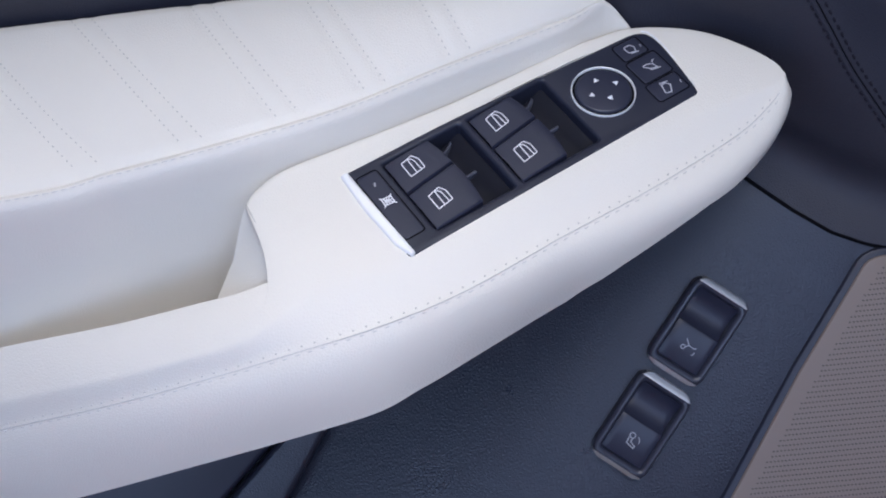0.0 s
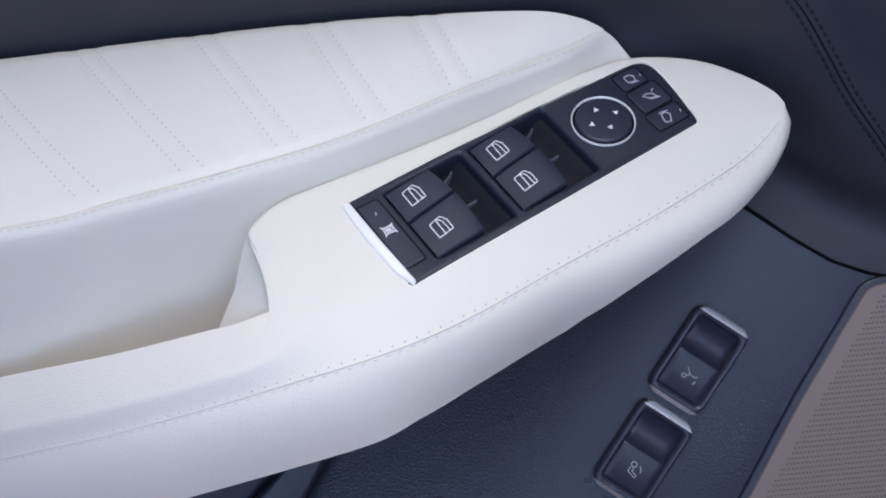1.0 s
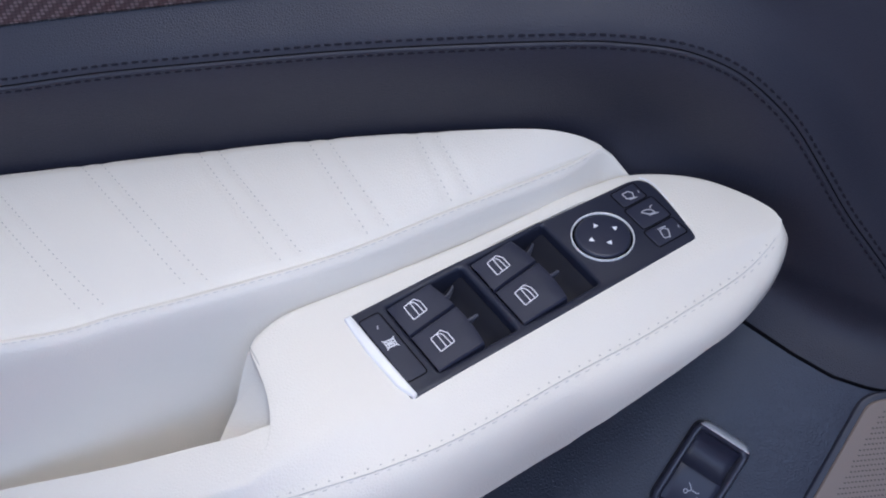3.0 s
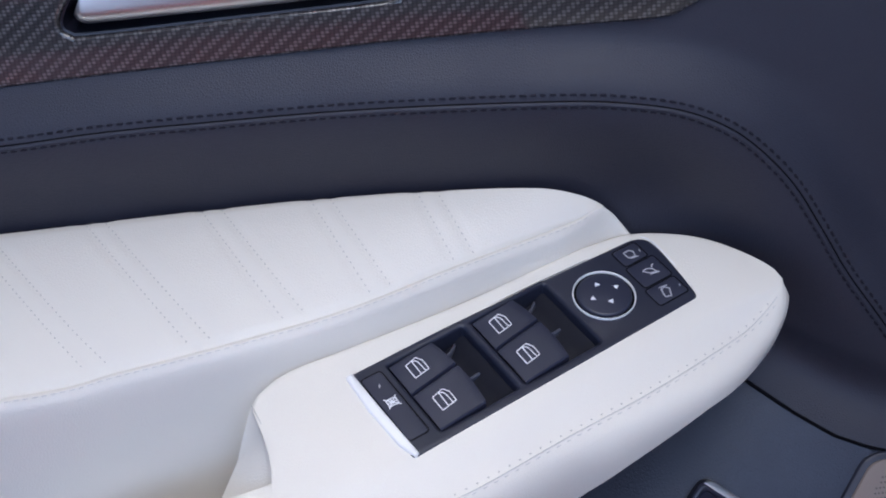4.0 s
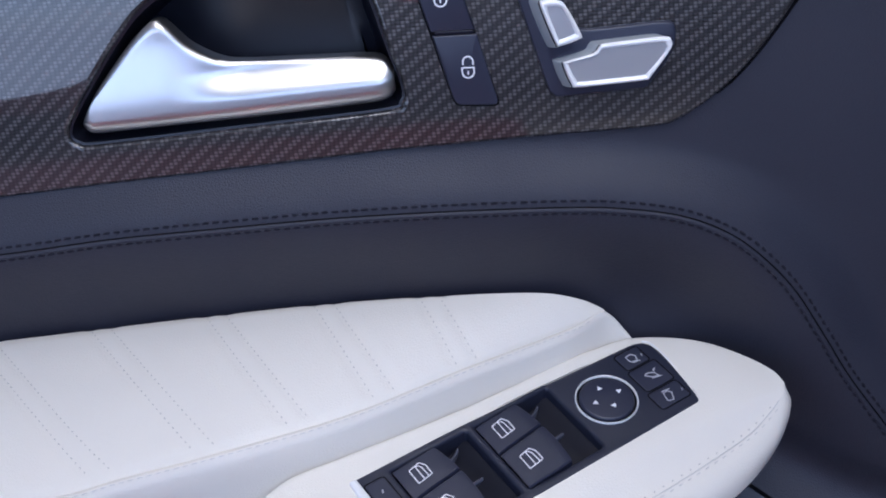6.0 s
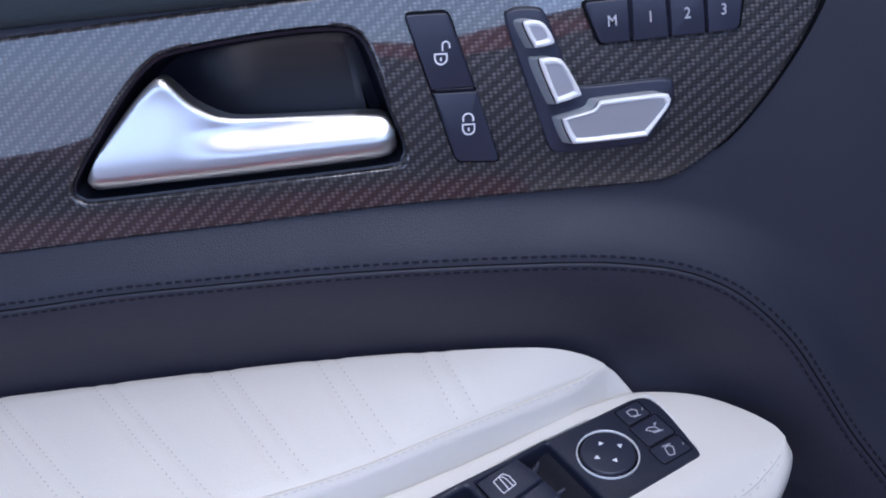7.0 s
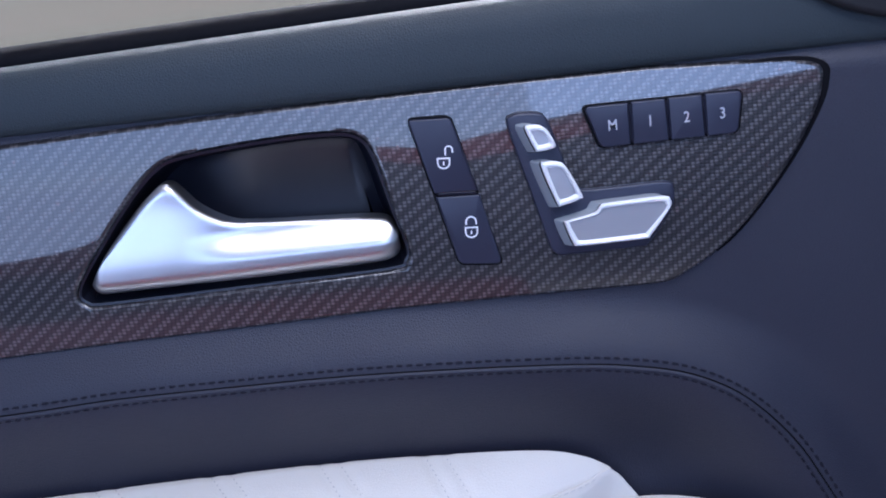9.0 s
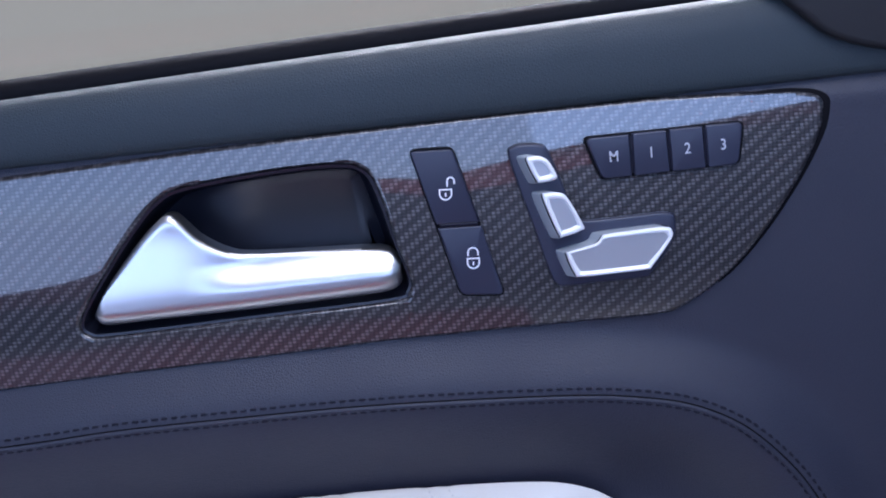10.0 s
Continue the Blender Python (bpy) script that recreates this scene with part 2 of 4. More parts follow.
def tube(pts, r, bm=None, n=8, flat=1.0, up=None):
    bm = bm or bmesh.new()
    prev = None
    for i, p in enumerate(pts):
        p = Vector(p)
        t = (Vector(pts[min(i + 1, len(pts) - 1)]) - Vector(pts[max(i - 1, 0)])).normalized()
        a = (Vector(up) if up else Vector((0.31, -0.9, 0.2))).cross(t).normalized()
        b = t.cross(a)
        loop = [bm.verts.new(p + a * (r * math.cos(k / n * 2 * math.pi)) + b * (r * flat * math.sin(k / n * 2 * math.pi))) for k in range(n)]
        if prev:
            bridge(bm, prev, loop)
        else:
            bm.faces.new(loop[::-1])
        prev = loop
    bm.faces.new(prev)
    return bm


def stroke(lines, width, c, M, at=(0, 0), scale=1.0, spin=0.0, thick=0.00015, lift=lambda p: 0.0):
    """Printed lines: flat ribbons with mitred bends, laid at height c."""
    bm = bmesh.new()
    cs, sn = math.cos(radians(spin)), math.sin(radians(spin))
    for line in lines:
        P = [Vector((at[0] + scale * (x * cs - y * sn), at[1] + scale * (x * sn + y * cs))) for x, y in line]
        shut = (P[0] - P[-1]).length < 1e-7
        if shut:
            P = P[:-1]
        m, lo, hi = len(P), [], []
        for i, p in enumerate(P):
            a = P[i - 1] if (i or shut) else p
            b = P[(i + 1) % m] if (i < m - 1 or shut) else p
            d1, d2 = (p - a), (b - p)
            d1 = d1.normalized() if d1.length > 1e-9 else d2.normalized()
            d2 = d2.normalized() if d2.length > 1e-9 else d1
            d = (d1 + d2).normalized() if (d1 + d2).length > 1e-6 else d1
            n = Vector((-d[1], d[0])) * (width / 2 / max(0.6, d.dot(d1)))
            lo.append(p - n)
            hi.append(p + n)
        for cc in (c, c + thick):
            A = [bm.verts.new(M @ Vector((p[0], p[1], cc + lift(p)))) for p in lo]
            B = [bm.verts.new(M @ Vector((p[0], p[1], cc + lift(p)))) for p in hi]
            for i in range(m if shut else m - 1):
                j = (i + 1) % m
                bm.faces.new((A[i], A[j], B[j], B[i]))
    return bm


def arc(cx, cy, r, a0, a1, n=10):
    return [(cx + r * math.cos(radians(a0 + (a1 - a0) * k / n)), cy + r * math.sin(radians(a0 + (a1 - a0) * k / n))) for k in range(n + 1)]


def letter(text, size, a, b, c, M, parent, mat):
    """A printed character, centred at (a, b)."""
    cu = bpy.data.curves.new("letter", "FONT")
    cu.body, cu.size, cu.align_x, cu.align_y, cu.extrude = text, size, "CENTER", "CENTER", 0.00008
    cu.offset = 0.00004
    tmp = new("letter", cu)
    bpy.context.view_layer.update()
    me = bpy.data.meshes.new_from_object(tmp.evaluated_get(bpy.context.evaluated_depsgraph_get()))
    bpy.data.objects.remove(tmp)
    me.transform(M @ Matrix.Translation((a, b, c)) @ Matrix.Diagonal((0.84, 1, 1, 1)))
    me.materials.clear()
    me.materials.append(mat)
    ob = new("letter", me)
    ob.parent = parent
    return ob


def smooth(t):
    t = min(1.0, max(0.0, t))
    return t * t * (3 - 2 * t)


def table(pts, x):
    return float(np.interp(x, [p[0] for p in pts], [p[1] for p in pts]))


def stitches(pts, pitch, length, r, lift, mat, name, parent, normal, label=""):
    """A row of thread stitches along a line of points."""
    bm = bmesh.new()
    P = [Vector(p) for p in pts]
    total = sum((b - a).length for a, b in zip(P, P[1:]))

    def along(s):
        for a, b in zip(P, P[1:]):
            d = (b - a).length
            if s <= d or b is P[-1]:
                return a.lerp(b, min(1, s / max(d, 1e-9)))
            s -= d

    s = 0.0
    rnd = random.Random(len(P))
    while s + length < total:
        L = length * rnd.uniform(0.9, 1.08)
        a, b = along(s), along(s + L)
        n = Vector(normal)
        d = (b - a).normalized()
        side = n.cross(d).normalized()
        prof = [(0.0, -0.3), (0.12, 0.6), (0.5, 1.0), (0.88, 0.6), (1.0, -0.3)]
        rows = []
        for t, h in prof:
            q = a.lerp(b, t) + n * (lift + r * 0.7 * h)
            w = r * (0.55 + 0.45 * max(0, h))
            rows.append([q - side * w - n * r * 0.6, q - side * w * 0.6 + n * r * 0.3, q + side * w * 0.6 + n * r * 0.3, q + side * w - n * r * 0.6])
        sheet(rows, bm)
        s += pitch
    return tagged(part(name, bm, mat, parent, label), kind="stuff")


# ---- the car round the camera ----
def slab(name, x0, x1, y0, y1, z0, z1, mat, label, category):
    bm = plate([Vector(p) for p in ((x0, z0), (x1, z0), (x1, z1), (x0, z1))], -y0, -y1, 0.004, DOOR)
    return tagged(part(name, bm, mat), label, category, kind="structure")


bm = sheet([[Vector((x, y, -0.02)) for x in (-1500, -40, -3, 3, 40, 1500)] for y in (-1500, -40, -3, 3, 40, 1500)])
tagged(part("ground", bm, GROUND), "pale beige concrete ground outside the car", "ground", kind="structure")
slab("floor", -1.3, 1.1, -1.5, 0.06, 0.30, 0.34, CARPET, "pale beige carpeted car floor", "floor")
slab("wall_back", -1.34, -1.30, -1.5, 0.06, 0.30, 1.15, DARK, "plain dark rear wall of the cabin", "wall")
slab("wall_front", 1.1, 1.14, -1.5, 0.06, 0.30, 1.05, DARK, "plain dark dashboard wall of the cabin", "wall")
# far side out of view: top line drawn to shape the trim's reflections
FAR_TOP = curve([(1.14, 1.32), (0.70, 1.28), (0.45, 1.21), (0.25, 1.17), (0.08, 1.10), (0.0, 1.06), (-0.12, 1.10), (-0.33, 1.02), (-0.50, 0.82), (-0.70, 0.67), (-1.34, 0.60)], 5)
bm = plate([Vector((-1.34, 0.30)), Vector((1.14, 0.30))] + FAR_TOP, 1.5, 1.54, 0.004, basis((0, 0, 0), (1, 0, 0), (0, 0, 1), (0, -1, 0)))
tagged(part("wall_far", bm, RED), "unseen red leather far side, outlined for its reflection in the trim", "wall", kind="structure")
# dark lower piece added so only a red band is mirrored
bm = plate([Vector((-1.34, 0.30)), Vector((1.14, 0.30))] + [p + Vector((0, -0.10 - 0.03 * math.sin(9 * p[0]))) for p in FAR_TOP], 1.494, 1.54, 0.004, basis((0, 0, 0), (1, 0, 0), (0, 0, 1), (0, -1, 0)))
tagged(part("wall_far_lower", bm, DARK), "unseen black lower far wall, added to darken the trim's reflection", "wall", kind="structure")
slab("wall_door_lower", -1.34, 1.14, 0.10, 0.13, 0.30, 1.09, GAP, "black metal shell behind the door lining", "wall")
# roof out of view, its opening made up
bm = plate([Vector(p) for p in ((-1.34, -1.54), (1.0, -1.54), (1.0, 0.32), (-1.34, 0.32))], 1.70, 1.66, 0.005, Matrix.Identity(4),
           holes=[[Vector(p) for p in ((-0.20, -0.9), (0.45, -0.9), (0.45, -0.25), (-0.20, -0.25))]])
tagged(part("ceiling", bm, HEADLINER), "pale cloth headliner out of view, with a hole added above the fill lamp", "ceiling", kind="structure")

seat_pad = thing("seat_cushion", "dark red leather seat cushion mirrored in the glossy carbon trim", "seat")
bm = pillow(rounded([(-0.70, -1.05), (0.10, -1.05), (0.10, -0.42), (-0.70, -0.42)], 0.09), 0.46, 0.06, 0.34, Matrix.Identity(4))
part("cushion", bm, SEAT, seat_pad)

# ---- door lining ----
SEAM = curve([(-0.50, 0.9079), (-0.36, 0.9099), (-0.2411, 0.9107), (-0.1805, 0.9129), (-0.1204, 0.9126), (-0.0605, 0.9117), (-0.0008, 0.9088),
              (0.0589, 0.9044), (0.0887, 0.9004), (0.1185, 0.8932), (0.1423, 0.8814), (0.1601, 0.8663), (0.1781, 0.8443),
              (0.1934, 0.8169), (0.2090, 0.7872), (0.2309, 0.7523), (0.262, 0.7009), (0.30, 0.6409)], 6)
SX, SZ = np.array([p[0] for p in SEAM]), np.array([p[1] for p in SEAM])


def seam_side(x, z):
    """Distance from the seam line, above and outside positive."""
    ax, az, bx, bz = SX[:-1], SZ[:-1], SX[1:], SZ[1:]
    dx, dz = bx - ax, bz - az
    t = np.clip(((x - ax) * dx + (z - az) * dz) / (dx * dx + dz * dz), 0, 1)
    ex, ez = x - ax - t * dx, z - az - t * dz
    k = int(np.argmin(ex * ex + ez * ez))
    d = math.hypot(ex[k], ez[k])
    return d if dx[k] * ez[k] - dz[k] * ex[k] > 0 else -d


LOW_Y, LOW_Z = 0.0115, 0.7169
LOW_EDGE = [(-0.5, 0.700), (0.10, 0.716), (0.152, 0.7175), (0.1584, 0.7125), (0.1831, 0.6950), (0.2049, 0.6818), (0.2240, 0.6746), (0.2362, 0.6716), (0.42, 0.668)]


def lining(x, z):
    """How far the lining stands off the door, along y."""
    d = seam_side(x, z)
    if d >= 0:
        y = -0.012 + 0.012 * smooth(d / 0.036)
    else:
        y = -0.012 + 0.024 * smooth(-d / 0.070)
    # the front lower end folds out over the lower panel
    y_low = LOW_Y + (z - LOW_Z) * S32 / C32 - 0.0035
    k = smooth(1 - (z - table(LOW_EDGE, x)) / 0.055) * smooth((x - 0.10) / 0.05)
    y = y * (1 - k) + y_low * k
    # the metal behind the handle cup lies far back
    if -0.198 < x < -0.012 and 0.958 < z < 1.046:
        y += 0.055
    if z > 1.045:
        y += 0.004 * smooth((z - 1.045) / 0.01)
    return y


door = thing("door_lining", "black leather door lining with a double-stitched curved seam", "door panel", kind="structure")
rows = []
for i in range(216):
    x = -0.45 + i * 0.004
    z0 = table(LOW_EDGE, x)
    row = [Vector((x, lining(x, z0) + 0.03, z0 - 0.002)), Vector((x, lining(x, z0) + 0.004, z0 - 0.001))]
    row += [Vector((x, lining(x, z), z)) for z in [z0 + (1.055 - z0) * k / 110 for k in range(111)]]
    row += [Vector((x, lining(x, z), z)) for z in [1.055 + 0.020 * k / 6 for k in range(1, 7)]]
    rows.append(row)
part("leather_skin", sheet(rows), DARK, door)
tube3 = [(p[0], lining(p[0], p[1]) + 0.0002, p[1]) for p in SEAM]
part("seam_groove", tube(tube3, 0.00045), GAP, door, "black groove of the seam")


def beside(d):
    out = []
    for i in range(len(SEAM)):
        a, b = SEAM[max(i - 1, 0)], SEAM[min(i + 1, len(SEAM) - 1)]
        t = (b - a).normalized()
        p = SEAM[i] + Vector((-t[1], t[0])) * d
        out.append((p[0], lining(p[0], p[1]), p[1]))
    return out


part("piping", tube([(p[0], p[1] + 0.0013, p[2]) for p in beside(-0.0019)], 0.0020, n=10), DARK, door, "raised roll beside the seam")
stitches(beside(0.0034), 0.0052, 0.0035, 0.0008, 0.0001, THREAD_D, "stitching", door, (0, -1, 0.1))
stitches(beside(-0.0036), 0.0052, 0.0035, 0.0008, 0.0001, THREAD_D, "stitching", door, (0, -1, 0.1))

def sill_rise(x):
    """The window line climbs towards the front of the car."""
    return 0.0014 + 0.030 * (min(x, 0.24) + 0.22)


sill = thing("window_sill", "black grained door top below the side window", "sill", kind="structure")
rows = []
for i in range(217):
    x = -0.45 + i * 0.004
    rows.append([Vector((x, y, z + sill_rise(x) * smooth((z - 1.062) / 0.02))) for y, z in [(0.004, 1.0545), (0.0005, 1.0550), (-0.0010, 1.0565), (-0.0018, 1.060), (-0.0022, 1.066), (-0.0018, 1.074), (-0.0004, 1.081), (0.0020, 1.0848), (0.0055, 1.0868), (0.010, 1.0872), (0.012, 1.08)]])
part("sill_top", sheet(rows), SILL, sill)
bm = tube([(-0.46 + k * 0.02, 0.0215, 1.0880 + sill_rise(-0.46 + k * 0.02)) for k in range(46)], 0.0082, n=12)
part("rubber_strip", bm, GAP, sill, "black rubber weatherstrip")
LEAN = Matrix.Translation((0, 0.036, 1.06)) @ Matrix.Rotation(radians(14), 4, "X") @ basis((0, 0, 0), (1, 0, 0), (0, 0, 1), (0, -1, 0))
bm = plate([Vector(p) for p in ((-0.46, -0.02), (0.30, -0.02), (0.30, 0.52), (-0.46, 0.52))], 0.0, -0.004, 0.0005, LEAN)
bmesh.ops.edgeloop_fill(bm, edges=[e for e in bm.edges if e.is_boundary])
pane = tagged(part("window_glass", bm, GLASS, smooth=False), "clear side window glass", "window", kind="structure")
pane.visible_shadow = False
corner = thing("mirror_corner_trim", "dull black corner trim at the front of the window", "trim")
bm = plate(curve([(0.1730, 1.112), (0.1811, 1.0991), (0.1918, 1.0882), (0.2055, 1.0775), (0.2301, 1.0692), (0.27, 1.064), (0.33, 1.07), (0.33, 1.16), (0.19, 1.16)], 5, True), 0.010, -0.02, 0.004, DOOR)
part("cover", bm, DULL, corner)

# ---- white padded insert ----
pad = thing("padded_insert", "ivory quilted leather insert with double stitch lines", "door panel")
PAD_TOP = [(-0.45, 0.8521), (-0.2574, 0.8535), (-0.1938, 0.8547), (-0.1305, 0.8556), (-0.0675, 0.8555), (-0.0048, 0.8530), (0.0420, 0.8488), (0.0637, 0.8426), (0.0720, 0.8388), (0.0775, 0.8351)]
PAD_LOW = [(-0.4300, -0.1048, 0.8079), (-0.2309, -0.0976, 0.8114), (-0.1754, -0.0902, 0.8157), (-0.1192, -0.0828, 0.8218), (-0.0636, -0.0649, 0.8243), (-0.0055, -0.0369, 0.8285), (0.0558, -0.0063, 0.8313), (0.0705, 0.0005, 0.8345), (0.0772, 0.0035, 0.8351)]


def resample(P, n):
    P = [Vector(p) for p in P]
    s = [0.0]
    for a, b in zip(P, P[1:]):
        s.append(s[-1] + (b - a).length)
    out = []
    for k in range(n):
        q = s[-1] * k / (n - 1)
        out.append(Vector([np.interp(q, s, [p[j] for p in P]) for j in range(len(P[0]))]))
    return out


# quilting: head and foot of each double stitch line, along x
QUILT = [(-0.400, -0.290), (-0.331, -0.236), (-0.2645, -0.1835), (-0.2001, -0.1326), (-0.1360, -0.0862), (-0.0762, -0.0435), (-0.0182, 0.0000)]
top3 = [Vector((p[0], 0.006, p[1])) for p in curve(PAD_TOP, 10)]
low3 = curve(PAD_LOW, 10)
NX = 260
top_r, low_r = resample(top3, NX), resample(low3, NX)


def pad_point(i, t, quilted=True):
    a, b = top_r[i], low_r[i]
    p = a.lerp(b, t)
    n = Vector((0, -0.45, 0.9))
    swell = 0.0018 * math.sqrt(max(0.0, 1 - (1 - min(1, t / 0.06)) ** 2)) + 0.0035 * math.sin(math.pi * min(1, t)) * min(1.0, (b - a).length / 0.06)
    swell *= math.sqrt(max(0.0, 1 - max(0.0, (t - 0.93) / 0.07) ** 2))
    edge = smooth((0.0785 - p[0]) / 0.02)
    p = p + n * swell * edge
    if quilted:
        for head, foot in QUILT:
            for dx in (-0.0057, 0.0057):
                q = (head + (foot - head) * t) + dx
                p = p - n * 0.0008 * math.exp(-((p[0] - q) / 0.0040) ** 2) * smooth((1 - t) / 0.06)
    return p


rows = []
for k in range(-2, 31):
    t = max(0, k) / 30
    rows.append([pad_point(i, t) + (Vector((0, 0.002 * -min(0, k), -0.006 * -min(0, k))) if k < 0 else Vector((0, 0, 0))) for i in range(NX)])
part("pad", sheet(rows), WHITE, pad)


def pad_at(x, t):
    i = max(1, sum(top_r[k].lerp(low_r[k], t)[0] < x for k in range(NX)))
    i = min(i, NX - 1)
    p, q = pad_point(i - 1, t), pad_point(i, t)
    return p.lerp(q, min(1.0, max(0.0, (x - p[0]) / max(1e-6, q[0] - p[0]))))


for head, foot in QUILT:
    for dx in (-0.0057, 0.0050):
        line = [pad_at(head + (foot - head) * t + dx, t) for t in [0.02 + 0.93 * k / 40 for k in range(41)]]
        stitches(line, 0.0040, 0.0014, 0.00036, 0.00002, HOLE, "stitching", pad, (0, -0.45, 0.9), "row of needle holes")

# rolled lower edge, and the wall that drops from it into the pull pocket
tip_r = [Vector(p) for p in curve([(0.0772, 0.0035, 0.8351), (0.0825, 0.0050, 0.8295), (0.0868, 0.0055, 0.8232), (0.0915, 0.0055, 0.8160), (0.0960, 0.0060, 0.8080)], 6)][1:]
edge_r = low_r + tip_r
rows = []
for dy, dz in [(0.0, 0.0), (-0.0012, 0.0010), (-0.0035, 0.0008), (-0.0056, -0.0012), (-0.0066, -0.0050), (-0.0060, -0.012), (-0.004, -0.03), (0.0, -0.07), (0.006, -0.16)]:
    row = []
    for q in edge_r:
        k = 0.25 + 0.75 * smooth((0.080 - q[0]) / 0.03)
        row.append(q + Vector((0, dy * k, dz * (0.45 + 0.55 * k))))
    rows.append(row)
part("pocket_wall", sheet(rows), WHITE, pad)
line = [low_r[i] + Vector((0, -0.0046, 0.0004)) for i in range(0, int(NX * 0.985), 2)]
stitches(line, 0.0046, 0.0028, 0.00025, 0.0001, THREAD_W, "stitching", pad, (0, -0.6, 0.8))
# greyer thin tube draws the seam's shade
part("seam_groove", tube([low_r[i] + Vector((0, -0.0005, 0.0001)) for i in range(0, NX, 2)], 0.0004), HOLE, pad, "seam line with its shade drawn in grey")

# ---- armrest ----
arm = thing("armrest", "ivory leather armrest with a pull pocket and twin stitch seam", "armrest")


def sag(u):
    return -2.5 * max(0.0, -0.11 - u) ** 2


INNER = curve([(-0.42, 0.232), (-0.335, 0.140), (-0.2674, 0.0764), (-0.2191, 0.0356), (-0.1759, 0.0089), (-0.1584, 0.0014), (-0.1490, -0.0008), (-0.1455, 0.0030),
               (-0.1435, 0.020), (-0.1412, 0.0360), (-0.1385, 0.0430), (-0.1310, 0.0472), (-0.1133, 0.0498), (-0.0825, 0.0462), (-0.0185, 0.0388), (0.0523, 0.0351), (0.0699, 0.0331), (0.0897, 0.0287),
               (0.1080, 0.0174), (0.1229, 0.0023), (0.1330, -0.0170), (0.1378, -0.0340), (0.1368, -0.0440)], 8)
CREST = curve([(-0.42, 0.190), (-0.350, 0.107), (-0.2856, 0.0455), (-0.2368, 0.0051), (-0.1894, -0.0240), (-0.1407, -0.0450), (-0.1062, -0.0538), (-0.0703, -0.0575), (-0.0204, -0.0582),
               (0.0311, -0.0600), (0.0885, -0.0584), (0.1150, -0.0545), (0.1290, -0.0500), (0.1368, -0.0440)], 8)
LOWER = curve([(-0.40, 0.125), (-0.335, 0.060), (-0.2714, 0.0028), (-0.2050, -0.0408), (-0.1452, -0.0686), (-0.1126, -0.0728), (-0.0794, -0.0729), (-0.0274, -0.0730), (0.0040, -0.0764),
               (0.0578, -0.0772), (0.0880, -0.0736), (0.1195, -0.0634), (0.1345, -0.0535), (0.1378, -0.0450)], 8)
DEPTH = [(-0.0274, 0.040), (0.0040, 0.030), (0.0578, 0.020)]
NS = 340
TOP_STEPS = 46
inner_r, crest_r, lower_r = resample(INNER, NS), resample(CREST, NS), resample(LOWER, NS)


def arm_point(p, h):
    return ARM @ Vector((p[0], p[1], sag(p[0]) + h))


def arm_section(i):
    a, s, l = inner_r[i], crest_r[i], lower_r[i]
    tip = smooth((NS - 1 - i) / 22.0)
    deep = -table(DEPTH, l[0]) * (0.25 + 0.75 * tip)
    pts = []
    # wall below the inner edge, then its rounding
    for drop in (0.085, 0.045, 0.012):
        pts.append(arm_point(a, -drop * (0.1 + 0.9 * tip)))
    for k in range(1, 4):
        q = k / 3 * math.pi / 2
        pts.append(arm_point(a.lerp(s, 0.035 * (1 - math.cos(q))), -0.003 * (1 - math.sin(q)) * tip))
    for k in range(1, TOP_STEPS):
        t = k / TOP_STEPS
        q = a.lerp(s, 0.035 + 0.965 * t)
        bed = smooth((0.0268 - (0.0055 * smooth((q[0] - 0.032) / 0.05) if q[1] > 0 else 0.0) - abs(q[1])) / 0.003) * smooth((0.0885 - abs(q[0] - 0.002)) / 0.003)
        pts.append(arm_point(q, (0.0015 * math.sin(math.pi * t) - 0.0055 * smooth((t - 0.72) / 0.28)) * tip - 0.016 * bed))
    for dt, dh in ((0.0, -0.0055), (0.02, -0.0059), (0.05, -0.0061)):
        pts.append(arm_point(s.lerp(l, dt), dh * tip))
    side = (l - s)
    for k in range(1, 9):
        t = 0.05 + 0.95 * k / 8
        bulge = 0.010 * math.sin(math.pi * t) * tip
        nrm = side.normalized() if side.length > 1e-6 else Vector((0, -1))
        q = s.lerp(l, t) + nrm * bulge * 0.5
        pts.append(arm_point(q, (-0.006 * tip) * (1 - t) + deep * (t ** 1.5) ))
    pts.append(arm_point(l.lerp(a, 0.06), deep - 0.006 * tip))
    pts.append(arm_point(l.lerp(a, 0.5), deep - 0.030 * tip))
    return pts


secs = [arm_section(i) for i in range(NS)]
edge3 = [Vector((x, LOW_Y + (table(LOW_EDGE, x) - LOW_Z) * S32 / C32 - 0.001, table(LOW_EDGE, x) - 0.0022)) for x in [0.13 + 0.005 * k for k in range(50)]]
part("edge_gap", tube(edge3, 0.0016), GAP, door, "black joint under the lining")
bm = sheet(secs)
bm.verts.ensure_lookup_table()
bmesh.ops.triangulate(bm, faces=[bm.faces.new(bm.verts[:len(secs[0])])])
part("leather_cover", bm, WHITE, arm)
CREST_AT = 3 + 3 + TOP_STEPS - 1
crest3 = [Vector(secs[i][CREST_AT]) for i in range(NS)]
for off, first in ((0.0032, True), (-0.0032, False)):
    line = []
    for i in range(0, NS - 8, 2):
        j = secs[i][CREST_AT - 3] if first else secs[i][CREST_AT + 4]
        d = (Vector(j) - crest3[i])
        line.append(crest3[i] + d.normalized() * 0.0022 if d.length > 1e-6 else crest3[i])
    if first:
        stitches(line, 0.0062, 0.0010, 0.00042, 0.0001, HOLE, "needle_holes", arm, ARM_N, "row of needle holes")
    else:
        stitches(line, 0.0062, 0.0026, 0.0003, 0.00005, THREAD_W, "stitching", arm, ARM_N - ARM_V * 0.5)
